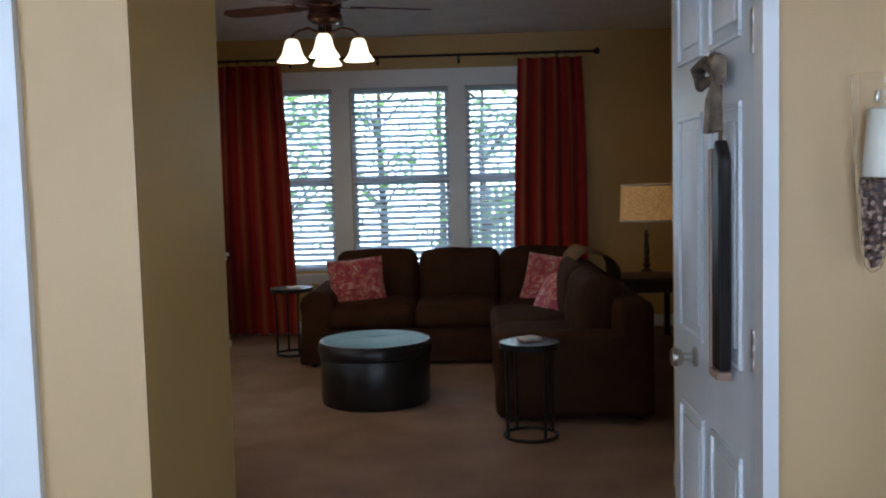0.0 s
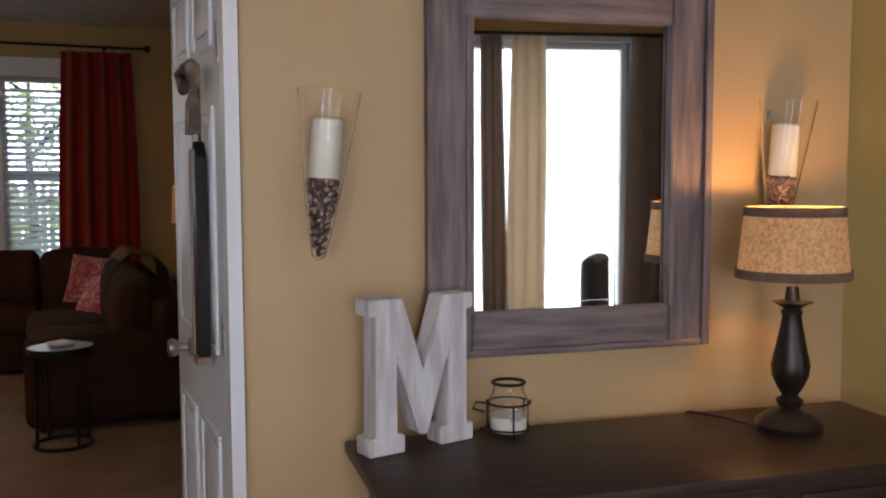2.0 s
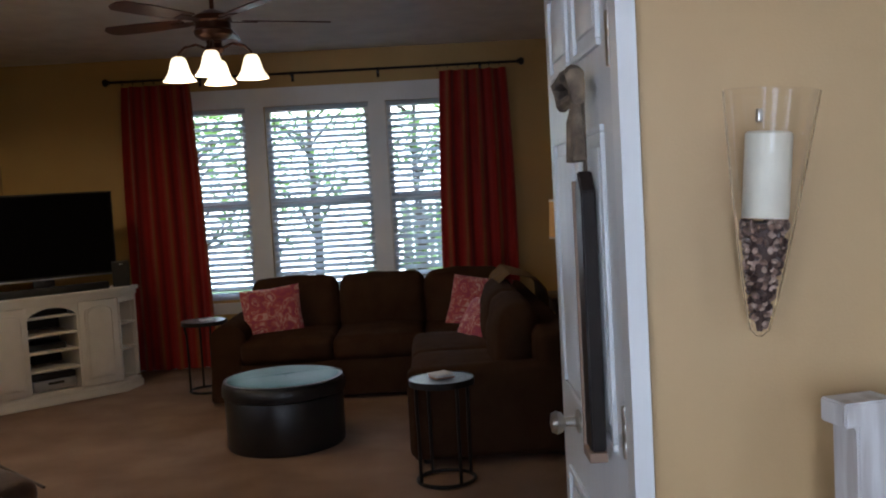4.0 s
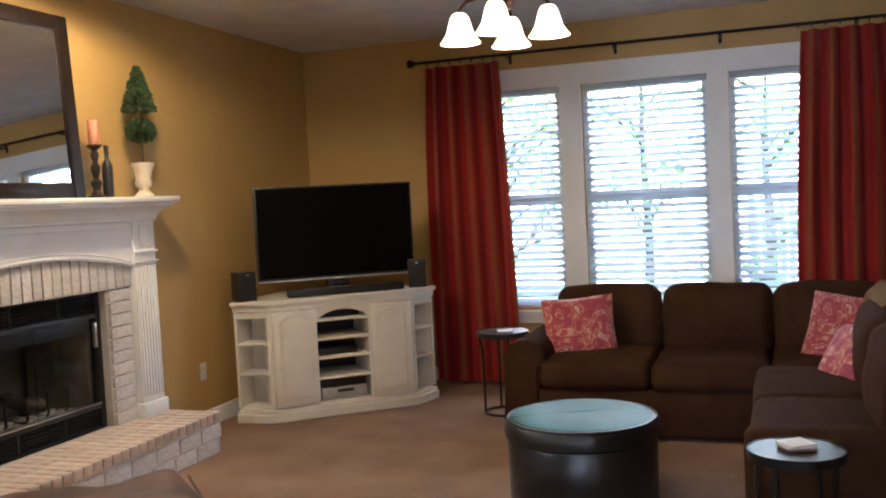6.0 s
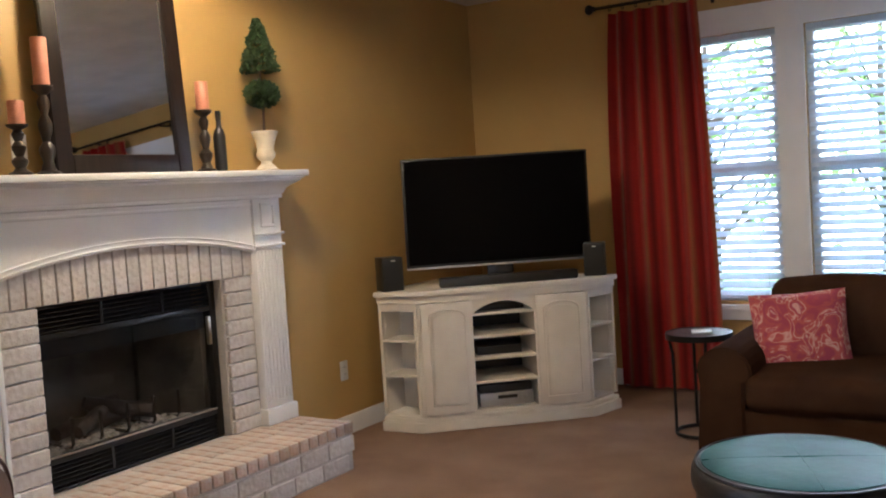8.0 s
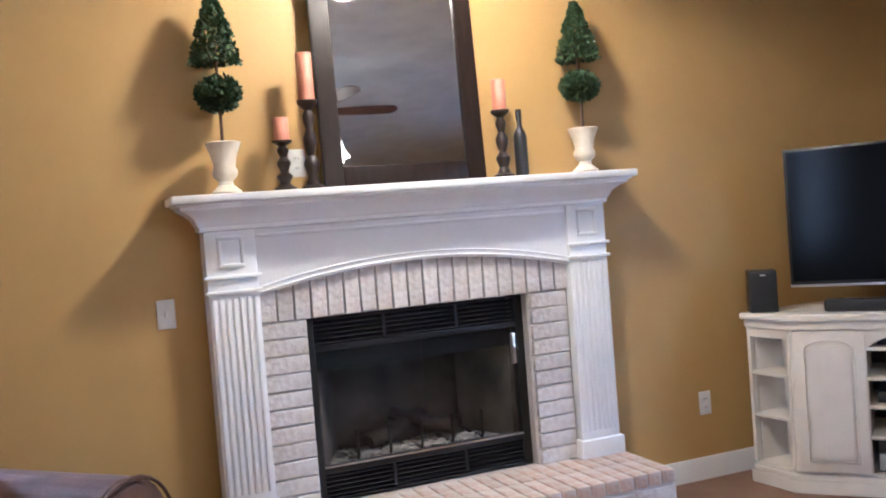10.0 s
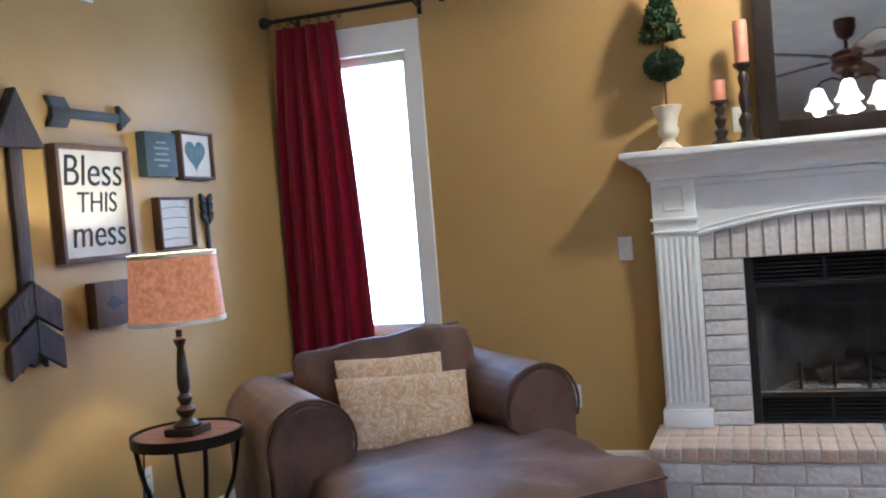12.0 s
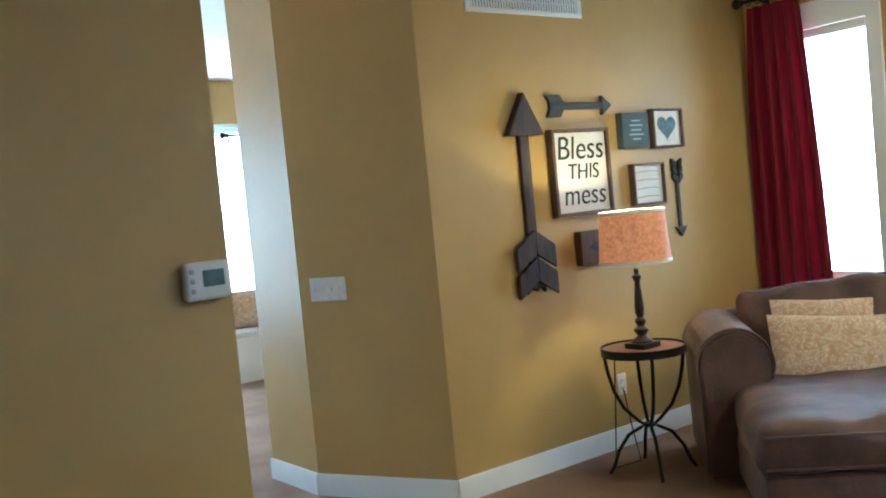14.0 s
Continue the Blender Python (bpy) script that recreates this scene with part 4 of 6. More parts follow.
def table_lamp(label, m, base, shade_pts, shade_z, shade_mat, bands=None, watts=4.0, colour=(1.0, 0.62, 0.28), square=False):
    lamp = thing("table_lamp", label, "lamp", m)
    part("stem", lathe(base, 24), BLACKWOOD, lamp)
    if square:
        part("foot", bbox(-0.062, 0.062, -0.062, 0.062, 0.0, 0.028, 0.006), BLACKWOOD, lamp)
    top = base[-1][1]
    part("harp", tube([(0, 0, top - 0.01), (0, 0, shade_z + shade_pts[-1][1] - 0.01)], 0.004, 6), CHROME, lamp)
    part("shade", shell([(r, shade_z + z) for r, z in shade_pts], 0.003, 40), shade_mat, lamp)
    for k in (0, len(shade_pts) - 1):
        r, z = shade_pts[k]
        part("shade_band", lathe_loop([(r + 0.001, shade_z + z - 0.008), (r + 0.003, shade_z + z - 0.008), (r + 0.003, shade_z + z + 0.008), (r + 0.001, shade_z + z + 0.008)], 40) if not bands else lathe_loop([(r + 0.0015, shade_z + z - (0 if k == 0 else 0.022)), (r + 0.004, shade_z + z - (0 if k == 0 else 0.022)), (r + 0.004, shade_z + z + (0.022 if k == 0 else 0)), (r + 0.0015, shade_z + z + (0.022 if k == 0 else 0))], 40), bands or WAX, lamp)
    w = m.translation
    mid = shade_z + (shade_pts[0][1] + shade_pts[-1][1]) / 2
    part("bulb", lathe([(0.012, 0), (0.028, 0.03), (0.03, 0.05), (0.018, 0.075), (0.002, 0.082)], 14), FANGLASS, lamp, "", pose(0, 0, mid - 0.05))
    bulb(w.x, w.y, w.z + mid + 0.055, watts, colour, 0.02)
    return lamp


turned = [(0.05, 0.028), (0.052, 0.036), (0.03, 0.05), (0.02, 0.062), (0.034, 0.08), (0.036, 0.092), (0.018, 0.108), (0.026, 0.125), (0.028, 0.135), (0.016, 0.15), (0.022, 0.17), (0.024, 0.20), (0.018, 0.27), (0.013, 0.32), (0.020, 0.335), (0.024, 0.35), (0.012, 0.36), (0.012, 0.385)]
dl = thing("recessed_light", "lit white recessed ceiling downlight before the mantel", "ceiling light", pose(-2.42, 6.2, CEIL))
part("trim_ring", lathe_loop([(0.062, -0.001), (0.088, -0.001), (0.086, -0.008), (0.064, -0.008)], 32), WHITE, dl)
part("lens", lathe([(0.061, -0.006), (0.061, -0.002)], 28), FANGLASS, dl)
spot = new("downlight", bpy.data.lights.new("downlight", "SPOT"))
spot.data.energy, spot.data.color, spot.data.spot_size, spot.data.spot_blend, spot.data.shadow_soft_size = 140, (1.0, 0.74, 0.40), radians(168), 0.3, 0.10
spot.matrix_world = look((-2.42, 6.2, CEIL - 0.02), (-2.62, 6.2, 0))

# iron pedestal table with a lamp by the armchair
pt = thing("pedestal_table", "round wood-topped side table on curved black iron legs", "side table", pose(-1.54, 3.725, 0) @ Matrix.Diagonal((1.06, 1.06, 0.985, 1)))
part("tabletop", lathe([(0.183, 0.605), (0.186, 0.61), (0.186, 0.624), (0.183, 0.628)], 36), TOPWOOD, pt)
part("rim", lathe_loop([(0.187, 0.596), (0.195, 0.596), (0.195, 0.636), (0.187, 0.636)], 36), IRON, pt)
for k in range(4):
    a = math.pi / 2 * k + 0.9
    prof = [(0.182, 0.598), (0.172, 0.52), (0.150, 0.42), (0.110, 0.33), (0.050, 0.262), (0.022, 0.24), (0.045, 0.225), (0.100, 0.195), (0.150, 0.12), (0.178, 0.04), (0.200, 0.009)]
    part("leg", tube([(r * math.cos(a), r * math.sin(a), z) for r, z in prof], 0.0085, 8), IRON, pt)
part("hub", lathe([(0.012, 0.228), (0.032, 0.234), (0.032, 0.246), (0.012, 0.252)], 16), IRON, pt)
table_lamp("lit table lamp with a rust drum shade and black turned base", pose(-1.515, 3.745, 0.6195), turned, [(0.172, 0), (0.155, 0.24)], 0.42, SHADE1, None, 13.0, (1.0, 0.76, 0.36), True)
solid("lamp_cord", tube([(-1.53, 3.69, 0.626), (-1.58, 3.50, 0.60), (-1.62, 3.44, 0.30), (-1.56, 3.47, 0.06), (-1.46, 3.56, 0.012), (-1.62, 3.58, 0.012), (-1.78, 3.40, 0.10), (-1.825, 3.315, 0.31)], 0.0035, 6), CORD, "brown lamp cord running to the wall outlet", "cord")

# end table and lamp beyond the sofa's corner
et = thing("end_table", "dark wooden end table behind the sofa corner", "end table", pose(1.70, 8.70, 0))
part("tabletop", bbox(-0.26, 0.26, -0.26, 0.26, 0.53, 0.56, 0.006), TABLEWOOD, et)
part("apron", bbox(-0.23, 0.23, -0.23, 0.23, 0.43, 0.53, 0.004), TABLEWOOD, et)
for x in (-1, 1):
    for y in (-1, 1):
        part("leg", bbox(x * 0.215 - 0.022, x * 0.215 + 0.022, y * 0.215 - 0.022, y * 0.215 + 0.022, 0, 0.43, 0.004), TABLEWOOD, et)
table_lamp("lit table lamp with a tan drum shade and dark base", pose(1.70, 8.70, 0.561), turned, [(0.222, 0), (0.21, 0.30)], 0.465, SHADE3, None, 1.2)

# armchair with its long seat, facing into the room
ch = thing("chaise_armchair", "oversized worn brown suede armchair with rolled arms and a long seat", "armchair", pose(-1.415, 5.06, 0, 0, 0, -47))
# local y points forwards from the chair, front edge at y = 0
part("base", bbox(-0.52, 0.52, -1.50, -0.02, 0.035, 0.25, 0.03), LEATHER, ch)
part("seat", rbox(0.535, 0.56, 0.10, 0.06, (0.0, 0.012, 0.026), centre=(0, -0.575, 0.345), wrinkle=0.03, seed=21, n=16), LEATHER, ch)
part("seat_piping", tube([(-0.51, 0.0, 0.41), (0.51, 0.0, 0.41)], 0.006, 6), LEATHER, ch)
part("seat_piping", tube([(-0.51, 0.0, 0.285), (0.51, 0.0, 0.285)], 0.006, 6), LEATHER, ch)
part("back_frame", rbox(0.46, 0.10, 0.33, 0.06, centre=(0, -1.50, 0.37)), LEATHER, ch)
part("back_cushion", rbox(0.385, 0.11, 0.255, 0.04, (0.005, 0.05, 0.012), wrinkle=0.035, seed=31, n=14), LEATHER, ch, "", pose(-0.01, -1.26, 0.570, 14, 4, 0))
part("back_piping", tube([(-0.38, -1.295, 0.856), (-0.14, -1.285, 0.846), (0.10, -1.29, 0.829), (0.34, -1.295, 0.806)], 0.007, 6), LEATHER, ch)
rollc = [(-0.15, 0.035), (0.115, 0.035), (0.115, 0.455)] + [(0.0 + 0.17 * math.cos(a), 0.550 + 0.168 * math.sin(a)) for a in [math.pi * (-0.12 + i * 1.24 / 16) for i in range(17)]]
arm_x = {-1: 0.462, 1: 0.502}
for s in (-1, 1):
    part("arm", prism([(s * (arm_x[s] - x), z) for x, z in rollc], -1.46, -0.73, "y", 0.014), LEATHER, ch)
    face = [(x * 0.93, 0.035 + (z - 0.035) * 0.965) for x, z in rollc]
    part("arm_front", prism([(s * (arm_x[s] - x), z) for x, z in face], -0.732, -0.715, "y", 0.005), LEATHER, ch)
    part("arm_piping", tube([(s * (arm_x[s] - x), -0.722, z) for x, z in rollc[2:]], 0.006, 6), LEATHER, ch)
for s in (-1, 1):
    for y in (-0.1, -1.45):
        part("foot", lathe([(0.024, 0), (0.03, 0.04)], 12), BLACKWOOD, ch, "", pose(s * 0.42, y, 0))
CH = ch.matrix_basis
solid("throw_pillow", pillow(0.58, 0.33, 0.13, 5), PILLOWTAN, "cream and tan damask lumbar pillow on the armchair", "pillow", CH @ pose(0.02, -0.98, 0.552, 22, -4, 0), "damask pillows")
solid("throw_pillow", pillow(0.48, 0.32, 0.12, 6), PILLOWTAN, "smaller damask pillow behind the first on the armchair", "pillow", CH @ pose(0.03, -1.10, 0.618, 18, -3, 0), "damask pillows")

# corner media cabinet
CAB = pose(-2.392, 8.195, 0, 0, 0, 40.5) @ Matrix.Diagonal((0.905, 1, 1, 1))
cab = thing("media_cabinet", "cream painted corner media cabinet with arched doors and open shelves", "cabinet", CAB)
H = 0.80
foot = [(-0.565, 0), (0.565, 0), (0.80, 0.155), (0.32, 0.60), (-0.32, 0.68), (-0.80, 0.155)]


def grown(pts, g):
    return [(x * (1 + g / 0.7), y - g + y * 2 * g) for x, y in pts]


part("top", prism(grown(foot, 0.028), H, H + 0.032, "z", 0.006), CABWHITE, cab)
part("plinth", prism(grown(foot, 0.018), 0.0, 0.06, "z", 0.004), CABWHITE, cab)
part("plinth_moulding", prism(grown(foot, 0.008), 0.06, 0.085, "z", 0.006), CABWHITE, cab)
part("back_panel", prism([(0.78, 0.18), (0.32, 0.60), (-0.32, 0.68), (-0.78, 0.18), (-0.76, 0.18), (-0.30, 0.66), (0.30, 0.58), (0.76, 0.18)], 0.085, H, "z"), CABWHITE, cab)
part("cornice", prism(grown(foot, 0.010), H - 0.04, H - 0.001, "z", 0.004), CABWHITE, cab)
part("floor_board", prism([(x * 0.97, y + 0.012) for x, y in foot], 0.085, 0.10, "z"), CABWHITE, cab)
for x in (-0.565, -0.225, 0.205, 0.545):
    part("stile", bbox(x, x + 0.02, 0.002, 0.42, 0.10, H - 0.04), CABWHITE, cab)
for z in (0.255, 0.395, 0.525, 0.66):
    part("shelf", bbox(-0.205, 0.205, 0.012, 0.42, z, z + 0.016, 0.002), CABWHITE, cab)
val = [(-0.205 + 0.41 * i / 16, 0.668 + 0.072 * math.sin(math.pi * i / 16) ** 0.7) for i in range(17)]
part("arched_valance", prism(val + [(0.205, 0.762), (-0.205, 0.762)], 0.001, 0.018, "y"), CABWHITE, cab)
part("inner_back", bbox(-0.205, 0.205, 0.40, 0.415, 0.10, 0.76), PLASTIC, cab)
for x0, x1 in ((-0.545, -0.21), (0.215, 0.548)):
    door = part("door", bbox(x0, x1, -0.018, 0.0, 0.105, 0.755, 0.004), CABWHITE, cab)
    c, hw = (x0 + x1) / 2, 0.105
    outline = [(c - hw, 0.165), (c + hw, 0.165), (c + hw, 0.655)] + [(c + hw * math.cos(a), 0.655 + 0.045 * math.sin(a)) for a in [math.pi * i / 10 for i in range(1, 10)]] + [(c - hw, 0.655)]
    part("raised_panel", prism(outline, -0.028, -0.016, "y", 0.006), CABWHITE, door)
    part("panel_bead", tube([(x * 1.0 + (x - c) * 0.12, -0.020, z + (z - 0.42) * 0.05) for x, z in outline], 0.005, 6, closed=True), CABWHITE, door)
for s in (-1, 1):
    wing = part("open_wing", prism([(s * 0.57, 0.004), (s * 0.80, 0.156), (s * 0.79, 0.175), (s * 0.56, 0.022)], H - 0.085, H - 0.04, "z"), CABWHITE, cab)
    d = Vector((0.235, 0.155, 0))
    for f in (0.02, 0.93):
        p = Vector((0.565, 0, 0)) + d * f
        q = Vector((0.565, 0, 0)) + d * (f + 0.07)
        part("post", prism([(s * p.x, p.y), (s * q.x, q.y), (s * (q.x - 0.02), q.y + 0.03), (s * (p.x - 0.02), p.y + 0.03)], 0.10, H - 0.04, "z"), CABWHITE, wing)
    part("wing_back", prism([(s * 0.56, 0.24), (s * 0.70, 0.34), (s * 0.69, 0.36), (s * 0.55, 0.26)], 0.10, H - 0.04, "z"), CABWHITE, wing)
    for z in (0.325, 0.53):
        part("wing_shelf", prism([(s * 0.575, 0.012), (s * 0.785, 0.152), (s * 0.70, 0.34), (s * 0.56, 0.24)], z, z + 0.014, "z"), CABWHITE, wing)

dev = thing("stereo_receiver", "silver stereo receiver on the cabinet's lowest shelf", "receiver", CAB @ pose(0, 0.17, 0.101))
part("case", bbox(-0.18, 0.18, -0.13, 0.16, 0.008, 0.085, 0.004), SILVER, dev)
part("deck", bbox(-0.178, 0.178, -0.12, 0.15, 0.087, 0.135, 0.004), PLASTIC, dev)
part("display", bbox(-0.06, 0.07, -0.1325, -0.1305, 0.05, 0.07), PLASTIC, dev)
part("knob", lathe([(0.016, 0), (0.015, 0.012)], 16), SILVER, dev, "", pose(0.13, -0.13, 0.045, 90, 0, 0))
solid("video_player", bbox(-0.15, 0.15, -0.12, 0.12, 0.0, 0.05, 0.004), PLASTIC, "flat black video player on a cabinet shelf", "player", CAB @ pose(-0.02, 0.20, 0.412))
solid("set_top_box", bbox(-0.16, 0.16, -0.12, 0.12, 0.0, 0.045, 0.006), PLASTIC, "black set top box under the cabinet's arch", "media box", CAB @ pose(0, 0.2, 0.677))

tv = thing("television", "large flat black television standing on the corner cabinet", "television", pose(-2.525, 8.435, H + 0.032, 0, 0, 38))
part("screen_body", bbox(-0.575, 0.575, -0.005, 0.04, 0.10, 0.775, 0.006), PLASTIC, tv)
part("screen", bbox(-0.560, 0.560, -0.0085, -0.0055, 0.128, 0.762), TVBLACK, tv)
part("lower_trim", bbox(-0.575, 0.575, -0.014, -0.006, 0.10, 0.112, 0.002), SILVER, tv)
part("stand_neck", bbox(-0.08, 0.08, 0.0, 0.03, 0.012, 0.11, 0.004), PLASTIC, tv)
part("stand_base", bbox(-0.26, 0.26, -0.09, 0.12, 0.0, 0.013, 0.004), PLASTIC, tv)
part("badge", bbox(-0.03, 0.03, -0.0165, -0.0145, 0.103, 0.109), PAPER, tv)
solid("soundbar", bbox(-0.42, 0.42, -0.035, 0.035, 0.0, 0.058, 0.012), PLASTIC, "long black soundbar before the television", "soundbar", pose(-2.405, 8.31, H + 0.0325, 0, 0, 39))
for x, y, a in ((-2.985, 7.905, 55), (-2.022, 8.72, 20)):
    sp = thing("loudspeaker", "small black bookshelf loudspeaker on the cabinet", "loudspeaker", pose(x, y, H + 0.0325, 0, 0, a), "pair of loudspeakers")
    part("box", bbox(-0.065, 0.065, -0.06, 0.07, 0, 0.20, 0.004), PLASTIC, sp)
    part("grille", bbox(-0.058, 0.058, -0.068, -0.061, 0.008, 0.192, 0.003), INK, sp)
    part("badge", bbox(-0.012, 0.012, -0.070, -0.0685, 0.178, 0.183), PAPER, sp)

# ceiling fan with lights
fan = thing("ceiling_fan", "bronze ceiling fan with walnut blades and four lit glass shades", "ceiling fan", pose(-0.65, 6.4, -0.035))
part("canopy", lathe([(0.02, 2.64), (0.05, 2.66), (0.07, 2.71), (0.072, 2.777)], 24), BRONZE, fan)
part("downrod", lathe([(0.013, 2.56), (0.013, 2.66)], 12), BRONZE, fan)
part("motor", lathe([(0.03, 2.40), (0.07, 2.41), (0.10, 2.43), (0.108, 2.455), (0.098, 2.465), (0.098, 2.50), (0.108, 2.51), (0.10, 2.54), (0.05, 2.565), (0.02, 2.575)], 28), BRONZE, fan)
part("light_hub", lathe([(0.01, 2.315), (0.03, 2.32), (0.05, 2.34), (0.055, 2.36), (0.04, 2.385), (0.045, 2.40)], 24), BRONZE, fan)
for k in range(5):
    a = 72 * k + 20
    outline = [(0.17, -0.05), (0.45, -0.066), (0.63, -0.062), (0.67, -0.03), (0.675, 0.02), (0.64, 0.06), (0.45, 0.066), (0.17, 0.05)]
    part("blade", prism(outline, -0.004, 0.004, "z", 0.002), BLADE, fan, "", pose(0, 0, 2.515, 0, 0, a) @ pose(0, 0, 0, 11, 0, 0))
    part("blade_iron", prism([(0.08, -0.018), (0.16, -0.028), (0.25, -0.03), (0.25, 0.03), (0.16, 0.028), (0.08, 0.018)], -0.010, -0.005, "z", 0.002), BRONZE, fan, "", pose(0, 0, 2.515, 0, 0, a) @ pose(0, 0, 0, 11, 0, 0))
for k in range(4):
    a = math.radians(90 * k + 6)
    cx, cy = 0.20 * math.cos(a), 0.20 * math.sin(a)
    part("arm", tube([(0.04 * math.cos(a), 0.04 * math.sin(a), 2.36), (0.10 * math.cos(a), 0.10 * math.sin(a), 2.385), (0.165 * math.cos(a), 0.165 * math.sin(a), 2.37), (cx, cy, 2.335), (cx, cy, 2.31)], 0.008, 8), BRONZE, fan)
    sh = part("shade", shell([(0.030, 2.318), (0.042, 2.30), (0.052, 2.265), (0.062, 2.23), (0.082, 2.20), (0.092, 2.187)], 0.003, 28), FANGLASS, fan, "bell-shaped lit alabaster glass shade", pose(cx, cy, 0))
    part("socket", lathe([(0.02, 2.28), (0.022, 2.325)], 12), BRONZE, fan, "", pose(cx, cy, 0))
    bulb(-0.65 + cx, 6.4 + cy, 2.135, 4.5, (1.0, 0.74, 0.44), 0.04)


# ---- on the mantel ----
MX, MZ = -3.09, 1.5635
mm = thing("mantel_mirror", "leaning rectangular mirror in an espresso wood frame", "mirror", pose(MX, 6.165, MZ, 0, 0, 90) @ pose(0, 0, 0, -3.2, 0, 0))
mw, mh, fw_ = 0.365, 0.99, 0.085
for b in ((-mw, -mw + fw_, 0, mh), (mw - fw_, mw, 0, mh)):
    part("stile", prism([(b[0], 0.0), (b[1], 0.0), (b[1], 0.03), (b[0], 0.03)], b[2], b[3], "z", 0.005), ESPRESSO, mm)
for z in (0, mh - fw_):
    part("rail", bbox(-mw + fw_, mw - fw_, 0.001, 0.029, z, z + fw_, 0.005), ESPRESSO, mm)
part("glass", bbox(-mw + fw_ - 0.003, mw - fw_ + 0.003, 0.014, 0.018, fw_ - 0.003, mh - fw_ + 0.003), MIRROR, mm)


def topiary(y, seed):
    t = thing("topiary", "potted boxwood topiary in an ivory urn on the mantel", "potted plant", pose(MX, y, MZ), "pair of mantel topiaries")
    part("urn", lathe([(0.058, 0), (0.060, 0.008), (0.046, 0.02), (0.030, 0.035), (0.028, 0.05), (0.046, 0.068), (0.050, 0.088), (0.042, 0.108), (0.050, 0.15), (0.066, 0.19), (0.070, 0.20), (0.060, 0.204), (0.055, 0.19)], 28), PLASTER, t)
    part("soil", lathe([(0.056, 0.184), (0.05, 0.192), (0.01, 0.195)], 20), STEM, t)
    part("stem", tube([(0, 0, 0.19), (0.004, 0, 0.3), (-0.003, 0.002, 0.45), (0, 0, 0.6)], 0.007, 6), STEM, t)
    rng = random.Random(seed)
    bm = bmesh.new()
    for n, centre, rad in ((1500, (0, 0, 0.392), lambda u: 0.088), (1700, (0, 0, 0.62), None)):
        for k in range(n):
            d = Vector((rng.gauss(0, 1), rng.gauss(0, 1), rng.gauss(0, 1))).normalized()
            if rad:
                p = Vector(centre) + Vector((d.x, d.y, d.z * 0.8)) * 0.082 * rng.uniform(0.6, 1.12)
            else:
                h = rng.random() ** 1.3
                p = Vector((0, 0, 0.51 + 0.265 * h)) + Vector((d.x, d.y, 0)).normalized() * (0.088 * (1 - h) ** 0.75 + 0.008) * rng.uniform(0.55, 1.1)
            u = (d + Vector((rng.uniform(-.8, .8), rng.uniform(-.8, .8), rng.uniform(-.2, .9)))).normalized() * rng.uniform(0.015, 0.026)
            w = u.cross(Vector((rng.uniform(-1, 1), rng.uniform(-1, 1), rng.uniform(-1, 1)))).normalized() * 0.009
            v = [bm.verts.new(q) for q in (p - u * 0.5, p + w, p + u * 0.6, p - w)]
            bm.faces.new(v)
    part("foliage", bm, LEAF, t)


topiary(5.40, 3)
topiary(7.03, 4)


def candlestick(y, h, ch, x=MX):
    c = thing("candlestick", "black turned candlestick with a salmon pillar candle", "candlestick", pose(x, y, MZ), "mantel candlesticks")
    k = h / 0.2
    part("holder", lathe([(0.045, 0), (0.047, 0.010), (0.030, 0.018), (0.020, 0.03 * k), (0.031, 0.05 * k), (0.032, 0.06 * k), (0.015, 0.075 * k), (0.026, 0.10 * k), (0.028, 0.115 * k), (0.014, 0.135 * k), (0.023, 0.155 * k), (0.024, 0.165 * k), (0.015, 0.178 * k), (0.040, 0.192 * k), (0.042, h)], 22), BLACKWOOD, c)
    part("candle", lathe([(0.030, h), (0.031, h + 0.004), (0.031, h + ch - 0.004), (0.028, h + ch), (0.01, h + ch - 0.004)], 22), PINKWAX, c)
    part("wick", tube([(0, 0, h + ch - 0.006), (0.001, 0, h + ch + 0.008)], 0.0012, 4), INK, c)


candlestick(5.635, 0.20, 0.092)
candlestick(5.745, 0.355, 0.19, MX + 0.02)
candlestick(6.615, 0.295, 0.135)
bo = thing("dark_bottle", "slim dark bottle standing beside the candlestick", "bottle", pose(MX + 0.01, 6.70, MZ))
part("glass_body", lathe([(0.026, 0), (0.03, 0.005), (0.03, 0.175), (0.022, 0.20), (0.012, 0.215), (0.012, 0.25)], 20), PLASTIC, bo)
part("cap", lathe([(0.014, 0.25), (0.014, 0.29), (0.012, 0.294)], 16), PLASTIC, bo)


# ---- plates on the walls ----
def plate(label, m, gangs, kind_):
    p = thing("outlet_plate" if kind_ == "outlet" else "switch_plate", label, "outlet" if kind_ == "outlet" else "light switch", m)
    w = 0.035 + 0.023 * (gangs - 1)
    part("cover", bbox(-w, w, -0.006, -0.001, -0.058, 0.058, 0.003), PLATE, p)
    for g_ in range(gangs):
        x = (g_ - (gangs - 1) / 2) * 0.046
        if kind_ == "outlet":
            for z in (-0.02, 0.02):
                part("socket", bbox(x - 0.016, x + 0.016, -0.0085, -0.0062, z - 0.013, z + 0.013, 0.003), PLATE, p)
                for dx in (-0.006, 0.006):
                    part("slot", bbox(x + dx - 0.0012, x + dx + 0.0012, -0.0094, -0.0087, z - 0.004, z + 0.006), INK, p)
        else:
            part("toggle", bbox(x - 0.005, x + 0.005, -0.016, -0.0062, -0.011, 0.011, 0.002), PLATE, p)
    return p


